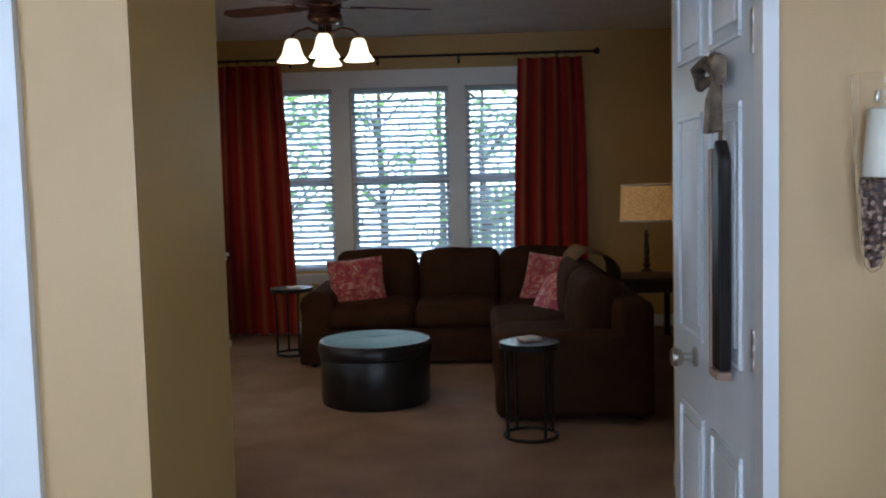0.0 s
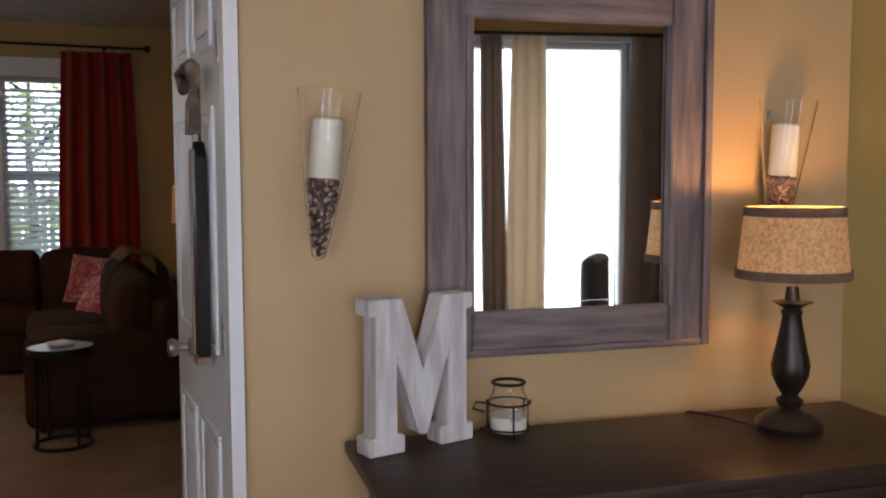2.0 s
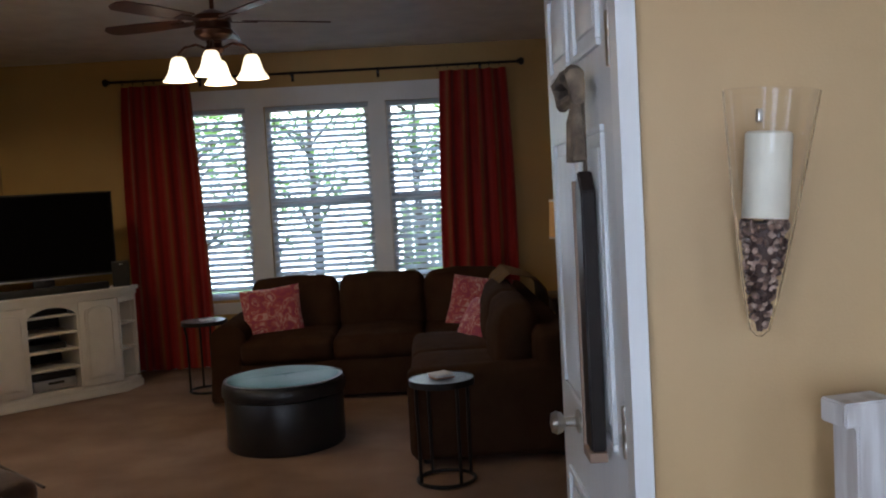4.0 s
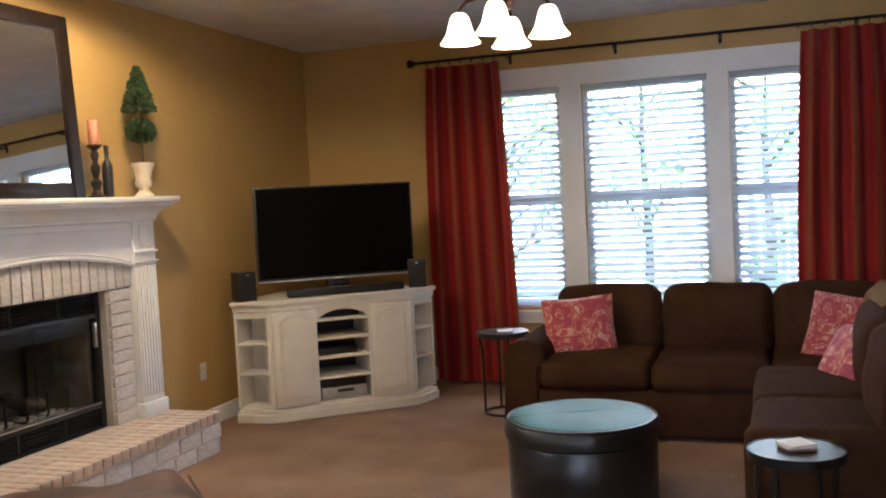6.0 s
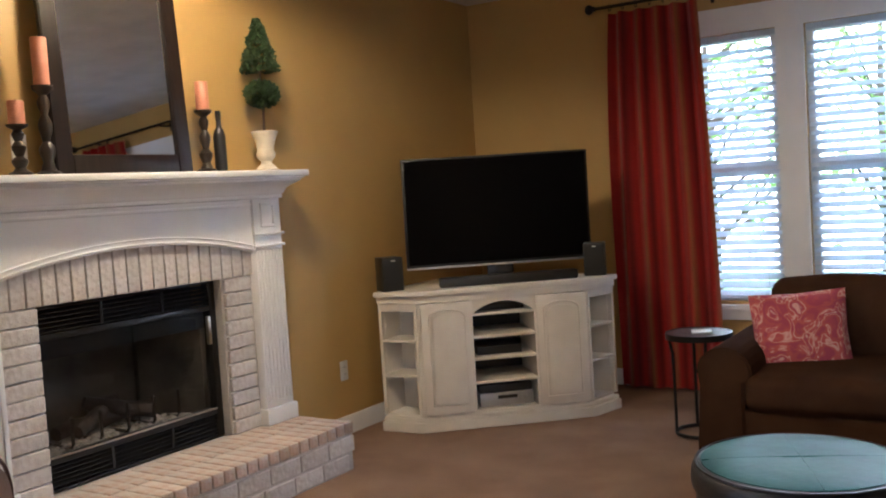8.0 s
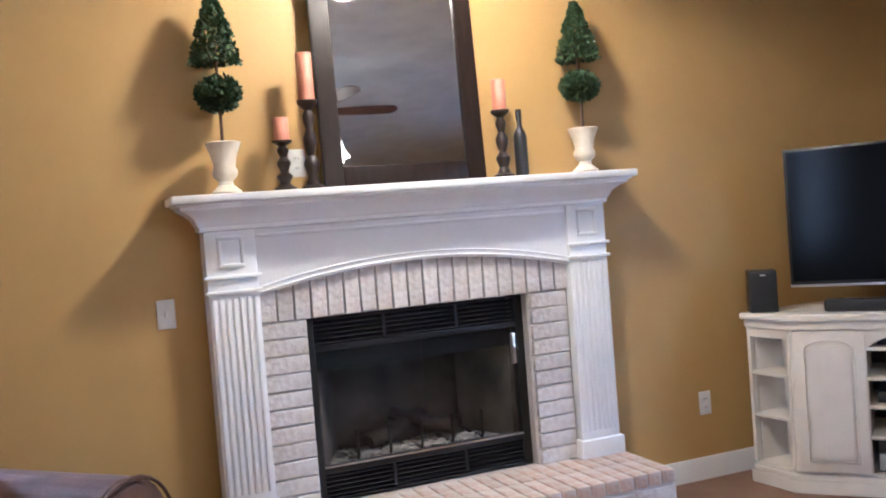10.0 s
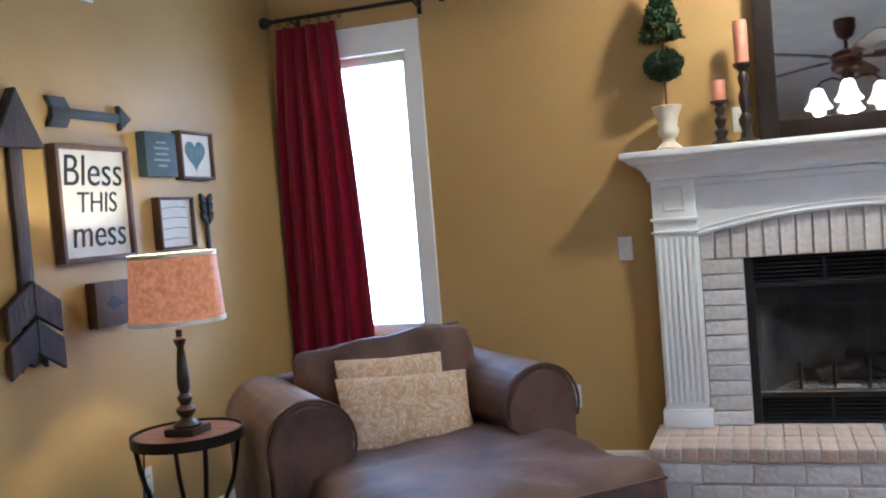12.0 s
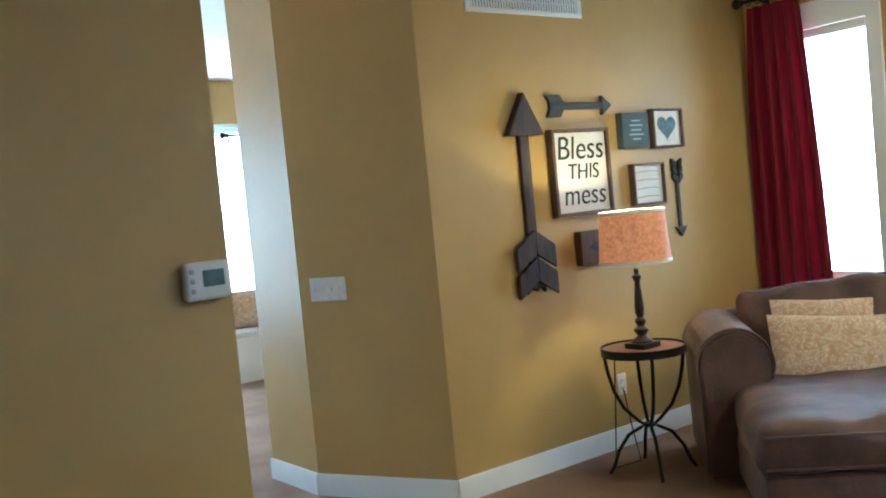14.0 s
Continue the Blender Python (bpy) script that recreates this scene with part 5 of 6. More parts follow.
plate("white double outlet near the hearth", pose(WEST, 7.70, 0.38, 0, 0, 90), 1, "outlet")
plate("white outlet low on the gold wall", pose(WEST, 4.84, 0.385, 0, 0, 90), 1, "outlet")
plate("white light switch beside the mantel", pose(WEST, 5.145, 1.11, 0, 0, 90), 1, "switch")
plate("white outlet above the mantel shelf", pose(WEST, 5.72, 1.68, 0, 0, 90), 1, "outlet")
plate("white outlet behind the iron table", pose(-1.83, ARROW, 0.338, 0, 0, 180), 1, "outlet")
hw_a = math.degrees(math.atan2(HALL_Y1 - ARROW, HALL_W - HALL_A))
plate("white wide light switch plate by the hall", Matrix.Translation((HALL_W + (HALL_A - HALL_W) * 0.153 / (ARROW - HALL_Y1), HALL_Y1 + 0.153, 1.04)) @ Matrix.Rotation(radians(hw_a + 180), 4, "Z"), 4, "switch")
th = thing("thermostat", "white wall thermostat with a small grey display", "thermostat", pose(THERMO_X + 0.058, THERMO_Y, 1.292, 0, 0, 180))
part("case", rbox(0.052, 0.012, 0.040, 0.01, centre=(0, -0.013, 0)), PLATE, th)
part("display", bbox(-0.012, 0.034, -0.0275, -0.0253, -0.012, 0.022), HEARTBLUE, th)
for k in range(3):
    part("button", bbox(-0.040, -0.031, -0.028, -0.0253, -0.024 + 0.02 * k, -0.014 + 0.02 * k, 0.001), SILVER, th)
vent = thing("wall_vent", "white slatted return air grille high on the wall", "air vent", pose(-1.364, ARROW, 2.39, 0, 0, 180) @ Matrix.Diagonal((1.044, 1, 1.044, 1)))
for b in ((-0.38, 0.38, 0.055, 0.08), (-0.38, 0.38, -0.08, -0.055), (-0.38, -0.35, -0.055, 0.055), (0.35, 0.38, -0.055, 0.055)):
    part("frame", bbox(b[0], b[1], -0.012, -0.001, b[2], b[3], 0.003), WHITE, vent)
part("backing", bbox(-0.35, 0.35, -0.004, -0.001, -0.055, 0.055), INK, vent)
bar = mesh_of("slat", bbox(-0.0045, 0.0045, -0.010, -0.0045, -0.054, 0.054), WHITE)
for k in range(40):
    s = new("slat", bar)
    s.parent, s.location = vent, (-0.34 + k * 0.0174, 0, 0)
for z in (-0.02, 0.02):
    part("cross_bar", bbox(-0.35, 0.35, -0.011, -0.0102, z - 0.003, z + 0.003), WHITE, vent)

# ---- decorations on the arrow wall: local x points west, y into the wall ----


def hung(name, label, category, x, z, m=None):
    return thing(name, label, category, pose(x, ARROW - 0.001, z, 0, 0, 180) @ Matrix.Diagonal((1.05, 1.05, 1.05, 1)) @ (m or Matrix()))


ar = hung("wooden_arrow", "large dark stained wooden arrow pointing up on the wall", "wall decoration", -1.257, 0.941)
part("shaft", bbox(-0.030, 0.030, -0.022, 0, 0.10, 0.74, 0.003), ARROWWOOD, ar)
part("arrowhead", prism([(-0.115, 0.725), (0.115, 0.725), (0.0, 0.93)], -0.045, -0.0, "y", 0.004), ARROWWOOD, ar)
for k, z in enumerate((0.16, 0.03)):
    for s in (-1, 1):
        part("fletch", prism([(0, z), (s * 0.125, z - 0.075), (s * 0.125, z + 0.035), (0, z + 0.115)], -0.042, -0.023, "y", 0.003), ARROWWOOD, ar)
part("tail", prism([(-0.06, -0.03), (-0.03, 0.0), (0, -0.02), (0.03, 0.0), (0.06, -0.03), (0.06, 0.06), (-0.06, 0.06)], -0.021, 0, "y", 0.002), ARROWWOOD, ar)

ha = hung("metal_arrow", "small dark grey metal arrow hung level on the wall", "wall decoration", -1.669, 1.847)
part("shaft", bbox(-0.20, 0.17, -0.02, -0.004, -0.018, 0.018, 0.002), GREYWOOD, ha)
part("arrowhead", prism([(0.165, -0.05), (0.235, 0.0), (0.165, 0.05)], -0.026, -0.002, "y", 0.002), GREYWOOD, ha)
for s in (-1, 1):
    part("fletch", prism([(-0.225, s * 0.055), (-0.13, s * 0.055), (-0.105, s * 0.016), (-0.20, s * 0.016)], -0.022, -0.002, "y", 0.002), GREYWOOD, ha)


def framed(name, label, x, z, w, h, d, board, frame_m, f=0.016):
    s = hung(name, label, "wall sign", x, z)
    for b in ((-w / 2, -w / 2 + f, -h / 2, h / 2), (w / 2 - f, w / 2, -h / 2, h / 2), (-w / 2 + f, w / 2 - f, h / 2 - f, h / 2), (-w / 2 + f, w / 2 - f, -h / 2, -h / 2 + f)):
        part("frame", bbox(b[0], b[1], -d, 0, b[2], b[3], 0.002), frame_m, s)
    part("board", bbox(-w / 2 + f, w / 2 - f, -d + 0.018, -0.001, -h / 2 + f, h / 2 - f), board, s)
    return s


def write(text, parent, x, z, size, y, material, width=None):
    me = letters(text, size, 0.0012)
    me.materials.append(material)
    ob = new("lettering", me)
    ob.parent = parent
    ob.matrix_basis = pose(x, y, z, 90, 0, 0)
    if width:
        ob.scale = (width / max(1e-6, ob.dimensions.x or width), 1, 1)
    return ob


sg = framed("framed_sign", "white framed sign reading Bless This Mess in black", -1.637, 1.5, 0.405, 0.43, 0.045, CANVAS, FRAMEWOOD, 0.018)
write("Bless", sg, 0, 0.115, 0.165, -0.029, INK)
write("THIS", sg, 0.01, 0.0, 0.11, -0.029, INK)
write("mess", sg, 0.01, -0.115, 0.15, -0.029, INK)
bk = hung("box_sign", "slate blue box sign with pale lettering", "wall sign", -2.073, 1.705)
part("block", bbox(-0.105, 0.105, -0.045, 0, -0.092, 0.092, 0.003), CHALK, bk)
for k, w in enumerate((0.07, 0.10, 0.08, 0.11, 0.06)):
    part("lettering", bbox(-w / 2, w / 2, -0.0475, -0.0455, 0.045 - k * 0.024, 0.052 - k * 0.024), CHALKINK, bk)
hs = framed("framed_heart", "small framed picture of a blue-grey heart", -2.355, 1.71, 0.25, 0.21, 0.045, CANVAS, FRAMEWOOD, 0.012)
heart = []
for i in range(32):
    t = 2 * math.pi * i / 32
    heart.append((0.0048 * 16 * math.sin(t) ** 3, 0.0045 * (13 * math.cos(t) - 5 * math.cos(2 * t) - 2 * math.cos(3 * t) - math.cos(4 * t)) + 0.008))
part("heart", prism(heart, -0.0295, -0.0275, "y"), HEARTBLUE, hs)
fs = framed("framed_arrows", "small framed picture of thin arrows", -2.163, 1.405, 0.25, 0.22, 0.04, CANVAS, FRAMEWOOD, 0.011)
for k in range(4):
    z = 0.066 - k * 0.044
    part("arrow_line", tube([(-0.085, -0.0235, z - 0.003), (0, -0.0235, z + 0.003), (0.085, -0.0235, z - 0.002)], 0.0016, 4), INK, fs)
va = hung("iron_arrow", "small dark cast arrow pointing down on the wall", "wall decoration", -2.436, 1.085)
part("shaft", bbox(-0.011, 0.011, -0.014, 0, 0.05, 0.33, 0.002), GREYWOOD, va)
part("arrowhead", prism([(-0.045, 0.055), (0.045, 0.055), (0, 0.0)], -0.02, 0, "y", 0.002), GREYWOOD, va)
for k in range(3):
    for s in (-1, 1):
        part("fletch", prism([(s * 0.008, 0.29 + 0.04 * k), (s * 0.042, 0.32 + 0.04 * k), (s * 0.042, 0.35 + 0.04 * k), (s * 0.008, 0.33 + 0.04 * k)], -0.02, -0.001, "y", 0.002), GREYWOOD, va)
sb = hung("small_wood_block", "small wooden block sign with a dark emblem", "wall sign", -1.674, 1.101)
part("block", bbox(-0.10, 0.10, -0.045, 0, -0.085, 0.085, 0.003), FRAMEWOOD, sb)
part("emblem", prism([(-0.05, 0), (0, 0.028), (0.06, 0), (0, -0.02)], -0.048, -0.0455, "y"), GREYWOOD, sb)

# ---- closet door in the hall ----
dr = thing("door_1", "white six panel closet door standing open along the hall", "door", pose(HALL_E + 0.030, 3.477, 0, 0, 0, -90), kind="structure")
part("leaf", bbox(0, 0.80, -0.036, 0, 0.012, 2.035, 0.002), DOORWHITE, dr)
for x in (0.10, 0.44):
    for z0, z1 in ((0.20, 0.78), (0.98, 1.58), (1.72, 1.92)):
        for b in ((x, x + 0.26, z0, z0 + 0.014), (x, x + 0.26, z1 - 0.014, z1), (x, x + 0.014, z0 + 0.014, z1 - 0.014), (x + 0.246, x + 0.26, z0 + 0.014, z1 - 0.014)):
            part("panel_moulding", bbox(b[0], b[1], -0.045, -0.0355, b[2], b[3], 0.003), DOORWHITE, dr)
        part("panel", bbox(x + 0.04, x + 0.22, -0.043, -0.0355, z0 + 0.04, z1 - 0.04, 0.005), DOORWHITE, dr)
for z in (0.25, 1.045, 1.715):
    part("hinge", lathe([(0.006, 0), (0.007, 0.004), (0.007, 0.028), (0.006, 0.030), (0.007, 0.032), (0.007, 0.058), (0.006, 0.060), (0.007, 0.062), (0.007, 0.088), (0.006, 0.092)], 10), CHROME, dr, "", pose(0.803, -0.042, z - 0.046))
part("knob", lathe([(0.028, 0), (0.028, 0.006), (0.011, 0.012), (0.011, 0.035), (0.022, 0.042), (0.027, 0.055), (0.022, 0.066), (0.004, 0.07)], 20), CHROME, dr, "satin nickel door knob", pose(0.27, -0.036, 0.93, 90, 0, 0))
casing([(HALL_E - 0.014, HALL_E + 0.004, 2.615, 2.665, 0, 2.10), (HALL_E - 0.014, HALL_E + 0.018, 2.607, 2.615, 0, 2.10), (HALL_E - 0.012, HALL_E + 0.004, 2.665, 3.505, 2.042, 2.10)], "trim_door", "white door casing")
rb = thing("door_bow", "taupe and black ribbon bow above the hanging sign", "bow", dr.matrix_basis @ pose(0.587, -0.060, 1.645) @ Matrix.Diagonal((0.85, 0.85, 0.85, 1)))
for s in (-1, 1):
    part("loop", tube([(0, 0, 0), (s * 0.05, -0.02, 0.045), (s * 0.11, -0.025, 0.03), (s * 0.10, -0.02, -0.015), (0, 0, 0)], [0.010, 0.018, 0.022, 0.018, 0.010], 8), RIBBON, rb)
    part("tail", tube([(0, -0.005, 0), (s * 0.035, -0.012, -0.06), (s * 0.05, -0.012, -0.15)], [0.008, 0.014, 0.016], 6), RIBBON, rb)
hg = thing("hanging_sign", "narrow board sign with a tan edge on the door, the shadow beside it drawn dark", "wall hanging", dr.matrix_basis @ pose(0.64, -0.047, 0.0))
part("strap", bbox(-0.062, -0.040, -0.010, -0.004, 1.47, 1.64, 0.002), RIBBON, hg)
# near-black face drawn for the shadow right of the tan edge
part("board", prism([(-0.046, 0.97), (0.018, 0.97), (0.018, 1.46), (-0.014, 1.50), (-0.046, 1.46)], -0.030, -0.002, "y", 0.003), ESPRESSO, hg)
part("edge_strip", bbox(-0.060, -0.047, -0.034, 0.0, 0.95, 1.48, 0.003), TANEDGE, hg, "tan wooden edge")
part("lower_lip", bbox(-0.046, 0.022, -0.036, -0.001, 0.95, 0.969, 0.003), TANEDGE, hg)
casing([(-0.57, -0.478, HALL_Y0 - 0.018, HALL_Y0 - 0.001, 0, 2.16)], "trim_foyer", "white door casing at the foyer")

# ---- foyer wall things, in the wall's own frame ----
def on_wall(name, label, category, x, z, group=""):
    return thing(name, label, category, FW @ pose(x, -0.001, z), group)


om = on_wall("wall_mirror", "large square mirror in a weathered grey wood frame", "mirror", 0.799, 0.974)
W_, H_, F_ = 0.372, 0.920, 0.109
for s in (-1, 1):
    a, b = sorted((s * W_, s * (W_ - F_)))
    part("stile", prism([(a, -0.030), (b, -0.030), (b, 0), (a, 0)] if s > 0 else [(a, -0.030), (b, -0.030), (b, 0), (a, 0)], 0, H_, "z", 0.004), MIRRORWOOD, om)
    part("outer_bead", bbox(*sorted((s * (W_ + 0.004), s * (W_ - 0.018))), -0.044, -0.0305, 0, H_, 0.005), MIRRORWOOD, om)
    part("inner_bead", bbox(*sorted((s * (W_ - F_ + 0.016), s * (W_ - F_ - 0.004))), -0.040, -0.0305, F_ - 0.004, H_ - F_ + 0.004, 0.005), MIRRORWOOD, om)
for z in (0, H_ - F_):
    part("rail", bbox(-W_ + F_, W_ - F_, -0.029, 0, z, z + F_, 0.004), MIRRORWOODH, om)
    part("rail_bead", bbox(-W_ + 0.018, W_ - 0.018, -0.043, -0.0302, 0 if z == 0 else H_ - 0.018, 0.018 if z == 0 else H_, 0.005), MIRRORWOODH, om)
part("glass", bbox(-W_ + F_ - 0.003, W_ - F_ + 0.003, -0.014, -0.010, F_ - 0.003, H_ - F_ + 0.003), MIRROR, om)
part("bevel_edge", boxes((-W_ + F_, W_ - F_, -0.0155, -0.0143, F_, F_ + 0.016)), MIRROR, om)


def sconce(x):
    s = on_wall("wall_sconce", "tapered clear glass wall sconce with ivory candle over stones", "sconce", x, 1.225, "glass sconces")
    s.matrix_basis = s.matrix_basis @ pose(0, 0, 0, 0, 4.5, 0) @ Matrix.Diagonal((1.03, 1.03, 1.03, 1))
    R = lambda z: 0.012 + 0.058 * (z / 0.365) ** 0.8
    zs = [0.0, 0.01, 0.05, 0.12, 0.2, 0.28, 0.365]
    g_ = part("glass_cone", shell([(R(z) * (0.4 if i == 0 else 1), z) for i, z in enumerate(zs)], 0.0025, 28), CLEARGLASS, s, "clear tapered glass", pose(0, -0.078, 0))
    g_.visible_shadow = False
    part("candle", lathe([(0.033, 0.178), (0.034, 0.182), (0.034, 0.302), (0.03, 0.306), (0.01, 0.302)], 24), WAX, s, "ivory pillar candle", pose(0, -0.078, 0))
    part("hook", bbox(-0.004, 0.004, -0.012, 0, 0.325, 0.345, 0.001), CHROME, s)
    part("stone_fill", lathe([(0.004, 0.008)] + [(max(R(z) - 0.011, 0.003), z) for z in (0.03, 0.06, 0.1, 0.14, 0.172)], 18), STONEDARK, s, "", pose(0, -0.078, 0))
    rng = random.Random(int(x * 100))
    pebble = []
    for k in range(3):
        bm = bmesh.new()
        bmesh.ops.create_icosphere(bm, subdivisions=1, radius=0.0068)
        for v in bm.verts:
            v.co = Vector((v.co.x * (1.2 - 0.2 * k), v.co.y, v.co.z * 0.8)) + noise.noise_vector(v.co * 90 + Vector((k, 0, 0))) * 0.002
        pebble.append(mesh_of("stone", bm, (STONES, STONEDARK, STONEPALE)[k]))
    for k in range(280):
        z = 0.012 + 0.162 * rng.random() ** 0.6
        a, rr = rng.uniform(0, 6.283), (R(z) - 0.009) * rng.uniform(0.9, 1.0)
        o = new("stone", rng.choice(pebble))
        o.parent, o.location = s, (max(rr, 0.001) * math.cos(a), -0.078 + max(rr, 0.001) * math.sin(a), z)
        o.rotation_euler = (rng.uniform(0, 3), rng.uniform(0, 3), rng.uniform(0, 3))


STONEDARK = mat("dark_pebble", (0.07, 0.040, 0.033), 0.35, scale=9)
STONEPALE = mat("pale_pebble", (0.46, 0.34, 0.27), 0.45, colour2=(0.30, 0.20, 0.16), scale=40)
sconce(0.160)
sconce(1.338)

TZ = 0.80
ct = thing("console_table", "dark distressed wood console table against the foyer wall", "console table", FW @ pose(0.220, -0.045, 0))
part("tabletop", bbox(0, 1.36, -0.50, 0, TZ - 0.03, TZ, 0.006), TABLEWOOD, ct)
part("edge_moulding", bbox(0.01, 1.35, -0.492, -0.008, TZ - 0.045, TZ - 0.03, 0.005), TABLEWOOD, ct)
part("apron", bbox(0.05, 1.31, -0.46, -0.03, TZ - 0.17, TZ - 0.045, 0.004), TABLEWOOD, ct)
for k in range(3):
    d_ = part("drawer_front", bbox(0.09 + 0.40 * k, 0.46 + 0.40 * k, -0.468, -0.458, TZ - 0.155, TZ - 0.06, 0.004), TABLEWOOD, ct)
    part("pull", lathe([(0.010, 0), (0.007, 0.012), (0.014, 0.02), (0.012, 0.028)], 12), IRON, d_, "", pose(0.275 + 0.40 * k, -0.468, TZ - 0.107, 90, 0, 0))
for x in (0.075, 1.285):
    for y in (-0.435, -0.055):
        part("leg", bbox(x - 0.025, x + 0.025, y - 0.025, y + 0.025, 0, TZ - 0.17, 0.005), TABLEWOOD, ct)
part("lower_shelf", bbox(0.06, 1.30, -0.455, -0.035, 0.16, 0.185, 0.004), TABLEWOOD, ct)

# standing letter
sh_ = [(0.0, 0), (0.105, 0), (0.105, 0.042), (0.083, 0.042), (0.083, 0.215), (0.150, 0.035), (0.175, 0.035), (0.240, 0.215), (0.240, 0.042), (0.215, 0.042), (0.215, 0), (0.320, 0), (0.320, 0.042), (0.300, 0.042), (0.300, 0.318), (0.320, 0.318), (0.320, 0.355), (0.225, 0.355), (0.163, 0.185), (0.100, 0.355), (0.0, 0.355), (0.0, 0.318), (0.022, 0.318), (0.022, 0.042), (0.0, 0.042)]
solid("letter_m", prism([(x * 0.87, z * 0.97) for x, z in sh_], -0.06, 0.0, "y", 0.003), DISTRESSED, "distressed white wooden letter M standing on the console", "decor letter", FW @ pose(0.228, -0.153, TZ + 0.001, 0, 0, 19))

jr = thing("candle_jar", "glass jar candle in a black wire holder on the console", "candle jar", FW @ pose(0.600, -0.112, TZ))
gl = part("jar", shell([(0.001, 0.010), (0.044, 0.011), (0.048, 0.022), (0.048, 0.085), (0.040, 0.10), (0.036, 0.108), (0.036, 0.125)], 0.0028, 28), CLEARGLASS, jr)
gl.visible_shadow = False
part("wax", lathe([(0.043, 0.014), (0.044, 0.05), (0.02, 0.049)], 24), WAX, jr)
for r, z in ((0.051, 0.02), (0.052, 0.08), (0.038, 0.127)):
    part("wire_ring", tube([(r * math.cos(a), r * math.sin(a), z) for a in [2 * math.pi * i / 24 for i in range(24)]], 0.0025 if z < 0.1 else 0.004, 6, closed=True), IRON, jr)
for k in range(3):
    a = 2.1 * k + 0.4
    part("wire_leg", tube([(0.052 * math.cos(a), 0.052 * math.sin(a), 0.08), (0.052 * math.cos(a), 0.052 * math.sin(a), 0.02), (0.062 * math.cos(a), 0.062 * math.sin(a), 0.006), (0.070 * math.cos(a), 0.070 * math.sin(a), 0.012)], 0.0025, 6), IRON, jr)
part("wire_handle", tube([(-0.052, 0, 0.08), (-0.080, 0, 0.085), (-0.088, 0, 0.07), (-0.06, 0, 0.06)], 0.0025, 6), IRON, jr)
part("label_seal", bbox(-0.014, 0.014, -0.0505, -0.049, 0.045, 0.065, 0.0006), SILVER, jr)

foy = [(0.075, 0.0), (0.080, 0.012), (0.072, 0.024), (0.058, 0.034), (0.040, 0.042), (0.022, 0.05), (0.030, 0.062), (0.032, 0.07), (0.018, 0.082), (0.03, 0.10), (0.043, 0.13), (0.046, 0.155), (0.036, 0.20), (0.026, 0.25), (0.022, 0.275), (0.026, 0.283), (0.020, 0.292), (0.034, 0.302), (0.048, 0.308), (0.018, 0.312), (0.014, 0.345)]
table_lamp("lit table lamp with a burlap drum shade and black carved base", FW @ pose(1.273, -0.245, TZ), foy, [(0.130, 0), (0.113, 0.17)], 0.366, SHADE2, BAND, 14.0, (1.0, 0.54, 0.17))
solid("lamp_cord", tube([FW @ Vector(p) for p in ((1.20, -0.25, TZ + 0.006), (1.15, -0.16, TZ + 0.012), (1.11, -0.07, TZ + 0.008), (1.13, -0.012, TZ - 0.01))], 0.0035, 6), CORD, "black lamp cord trailing over the console", "cord")

# ---- front room seen in the mirror and through the hall ----
def dining_chair(m):
    c = thing("dining_chair", "grey upholstered dining chair by the front window", "chair", m)
    part("seat", rbox(0.23, 0.22, 0.05, 0.03, (0, 0, 0.01), centre=(0, 0, 0.45)), GREYCLOTH, c)
    part("backrest", rbox(0.22, 0.045, 0.29, 0.035, (0.01, 0.015, 0.02), centre=(0, 0.22, 0.72)), GREYCLOTH, c)
    for x in (-0.19, 0.19):
        for y in (-0.18, 0.2):
            part("leg", prism([(x - 0.018, y - 0.018), (x + 0.018, y - 0.018), (x + 0.018, y + 0.018), (x - 0.018, y + 0.018)], 0, 0.405, "z", 0.003), BLACKWOOD, c)


dining_chair(pose(2.42, -0.62, 0, 0, 0, -60) @ Matrix.Diagonal((0.95, 0.95, 0.93, 1)))
bench = thing("window_bench", "white painted bench under the front window", "bench", pose(-2.05, FRONT_Y + 0.34, 0))
part("seat", bbox(-0.62, 0.62, -0.22, 0.22, 0.40, 0.45, 0.01), WHITE, bench)
part("front_panel", bbox(-0.60, 0.60, 0.18, 0.20, 0.0, 0.40, 0.004), WHITE, bench)
for x in (-0.60, 0.58):
    part("side_panel", bbox(x, x + 0.02, -0.2, 0.18, 0, 0.40, 0.004), WHITE, bench)
solid("bench_pillow", pillow(0.42, 0.38, 0.16, 9), PILLOWTAN, "patterned pillow on the white bench", "pillow", pose(-1.78, FRONT_Y + 0.30, 0.62, 14, 0, 170))

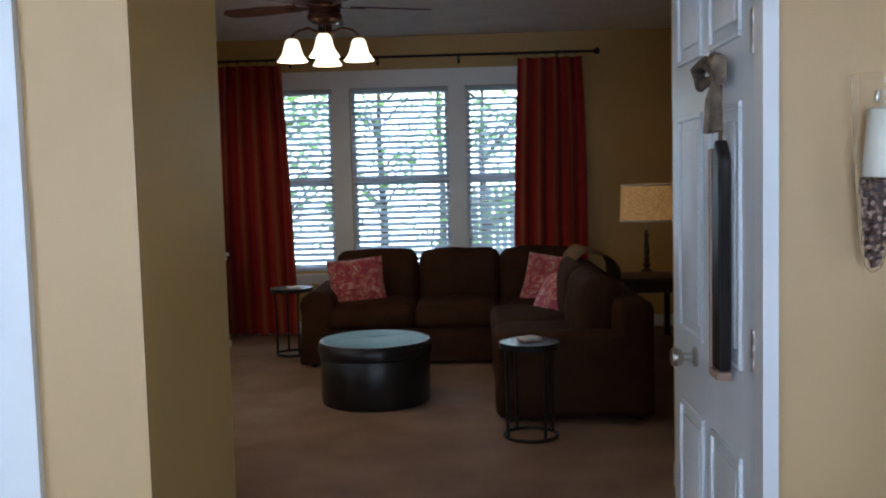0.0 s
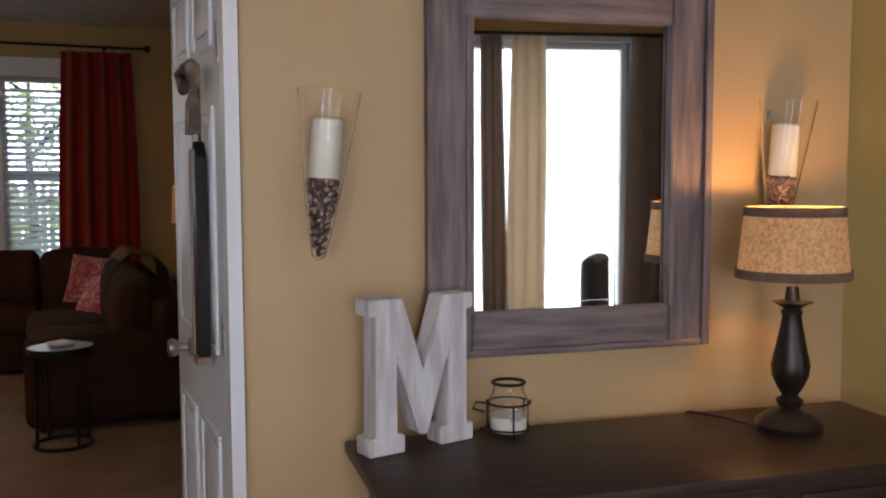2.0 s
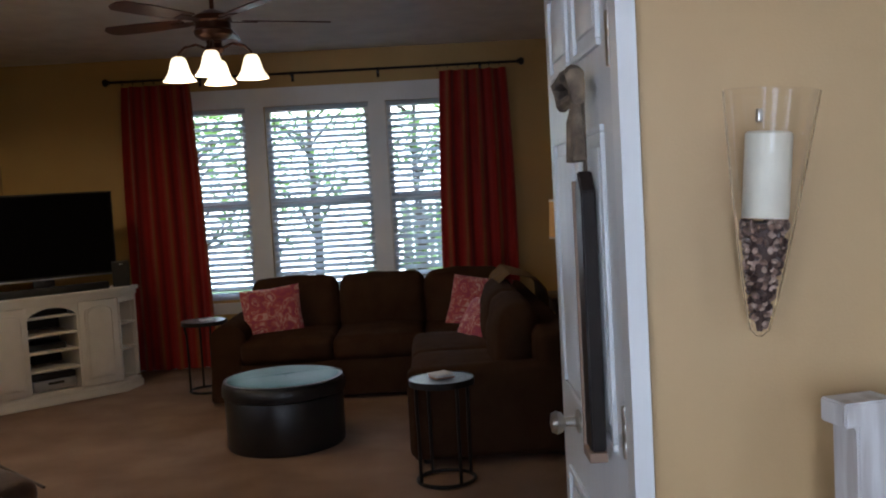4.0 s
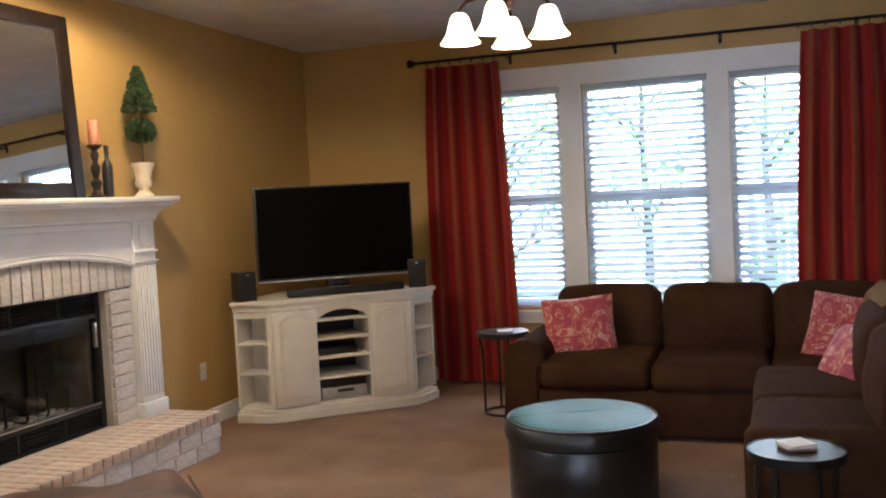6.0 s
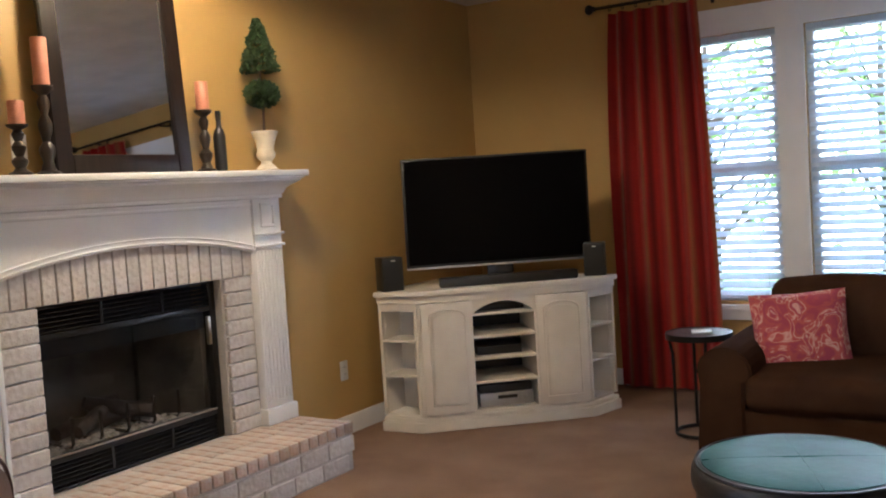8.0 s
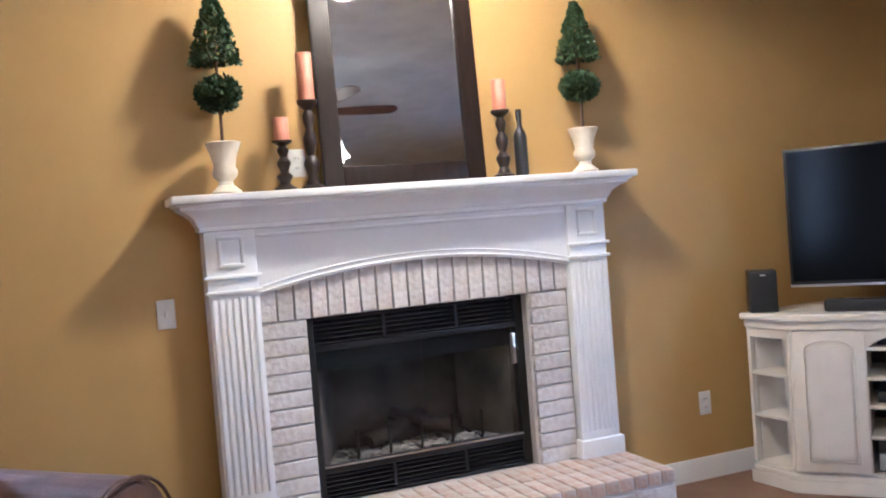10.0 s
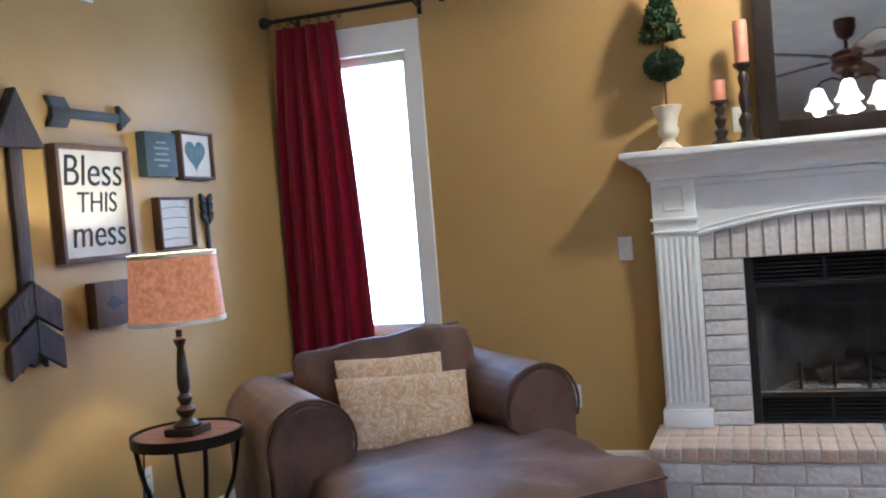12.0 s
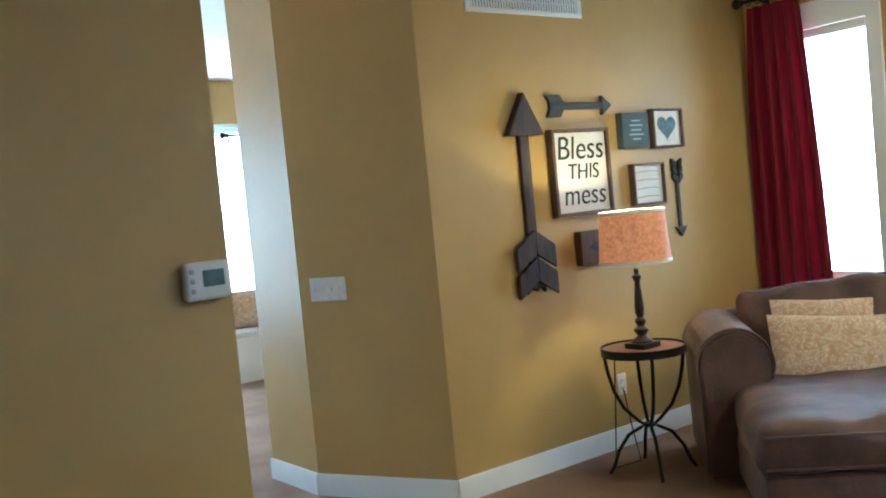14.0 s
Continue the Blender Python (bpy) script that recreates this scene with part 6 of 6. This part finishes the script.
# ---- outside ----
def tree(x, y, h, seed):
    rng = random.Random(seed)
    t = thing("tree", "leafy green garden tree beyond the window", "tree", pose(x, y, -0.42), "garden trees")
    part("trunk", tube([(0, 0, 0), (0.03, 0.02, h * 0.25), (-0.02, 0.04, h * 0.5), (0.02, 0, h * 0.8)], [0.08, 0.065, 0.045, 0.015], 9), BARK, t)
    tips = []
    for k in range(12):
        a, z0 = rng.uniform(0, 6.28), h * rng.uniform(0.16, 0.7)
        ln = h * rng.uniform(0.16, 0.32)
        e = Vector((math.cos(a) * ln, math.sin(a) * ln, z0 + ln * rng.uniform(0.2, 0.8)))
        part("limb", tube([(0, 0, z0), Vector((0, 0, z0)).lerp(e, 0.5) + Vector((0, 0, 0.06)), e], [0.025, 0.016, 0.006], 6), BARK, t)
        tips += [e, Vector((0, 0, z0)).lerp(e, 0.6)]
    vs, fs = [], []
    for k in range(1200):
        c = rng.choice(tips) + Vector((rng.gauss(0, 0.30), rng.gauss(0, 0.30), rng.gauss(0, 0.28)))
        u = Vector((rng.gauss(0, 1), rng.gauss(0, 1), rng.gauss(0, 0.6))).normalized() * rng.uniform(0.04, 0.075)
        w = u.cross(Vector((rng.gauss(0, 1), rng.gauss(0, 1), rng.gauss(0, 1)))).normalized() * rng.uniform(0.018, 0.03)
        n = len(vs)
        vs += [c - u, c + w, c + u, c - w]
        fs.append((n, n + 1, n + 2, n + 3))
    me = bpy.data.meshes.new("crown")
    me.from_pydata(vs, [], fs)
    me.materials.append(TREELEAF)
    cr = new("crown", me)
    cr.parent = t


for k, (x, y, h) in enumerate(((-2.6, 13.2, 4.6), (-1.1, 14.6, 5.0), (0.4, 13.6, 4.2), (-3.6, 15.0, 5.5), (2.0, 16.5, 3.6), (-0.3, 17.5, 6.0))):
    tree(x, y, h, 40 + k)
fence = thing("garden_fence", "pale wooden picket fence across the garden", "fence", pose(0.1, 18.6, -0.42))
for z in (0.35, 1.35):
    part("rail", bbox(0, 14, -0.02, 0.02, z, z + 0.09), FENCE, fence)
for x in (0, 3.5, 7, 10.5, 14):
    part("post", bbox(x - 0.05, x + 0.05, -0.05, 0.05, 0, 1.75), FENCE, fence)
pick = mesh_of("slat", prism([(-0.05, 0.05), (0.05, 0.05), (0.05, 1.6), (0, 1.68), (-0.05, 1.6)], -0.04, -0.021, "y"), FENCE)
for k in range(100):
    s = new("slat", pick)
    s.parent, s.location = fence, (0.07 + k * 0.14, 0, 0)

bd = glow("bright_hazy_sky", (0.88, 0.95, 1.0), 12.0, (0.8, 0.85, 0.9))
structure("backdrop", boxes((-16, 16, 21.0, 21.1, -0.42, 11.0)), bd, "bright hazy sky beyond the garden")

# ---- bricks of the fireplace ----
leg_w = FX0 + 0.712
course = (FIRE[3] - HZ) / 11
leg = brick_mesh(leg_w - 0.006, 0.075, course - 0.0065, BRICK)
for k in range(11):
    for c in ((-0.712 + FX0) / 2, (FX1 + 0.712) / 2):
        lay(leg, hearth_parent, c, -0.040, HZ + course * (k + 0.5))
sol = brick_mesh(0.0655, 0.075, 0.235, BRICK)
n = 20
for k in range(n):
    x = -0.712 + 1.424 * (k + 0.5) / n
    lay(sol, hearth_parent, x, -0.042, FIRE[3] + 0.1205)
y0, y1 = 5.25 - MANTEL_Y, 7.15 - MANTEL_Y
cap = brick_mesh(0.0645, 0.219, 0.060, HEARTHBRICK)
n = int((y1 - y0) / 0.068)
for k in range(n):
    x = y0 + (k + 0.5) * (y1 - y0) / n
    lay(cap, hearth_core, x, -0.375, HZ - 0.030)
    lay(cap, hearth_core, x, -0.150, HZ - 0.030)
face = brick_mesh(0.205, 0.09, 0.080, BRICK)
half = brick_mesh(0.09, 0.205, 0.080, BRICK)
for c in range(2):
    for k in range(9):
        x = y0 + 0.012 + 0.104 + k * 0.2105 + (0.0 if c else -0.05)
        if x + 0.1 < y1 + 0.01 and x - 0.1 > y0 - 0.02:
            lay(face, hearth_core, x, -0.435, 0.045 + 0.092 * c)
    for xx in (y0 + 0.055, y1 - 0.055):
        for k in range(2):
            lay(half, hearth_core, xx, -0.29 + 0.212 * k - 0.03, 0.045 + 0.092 * c)
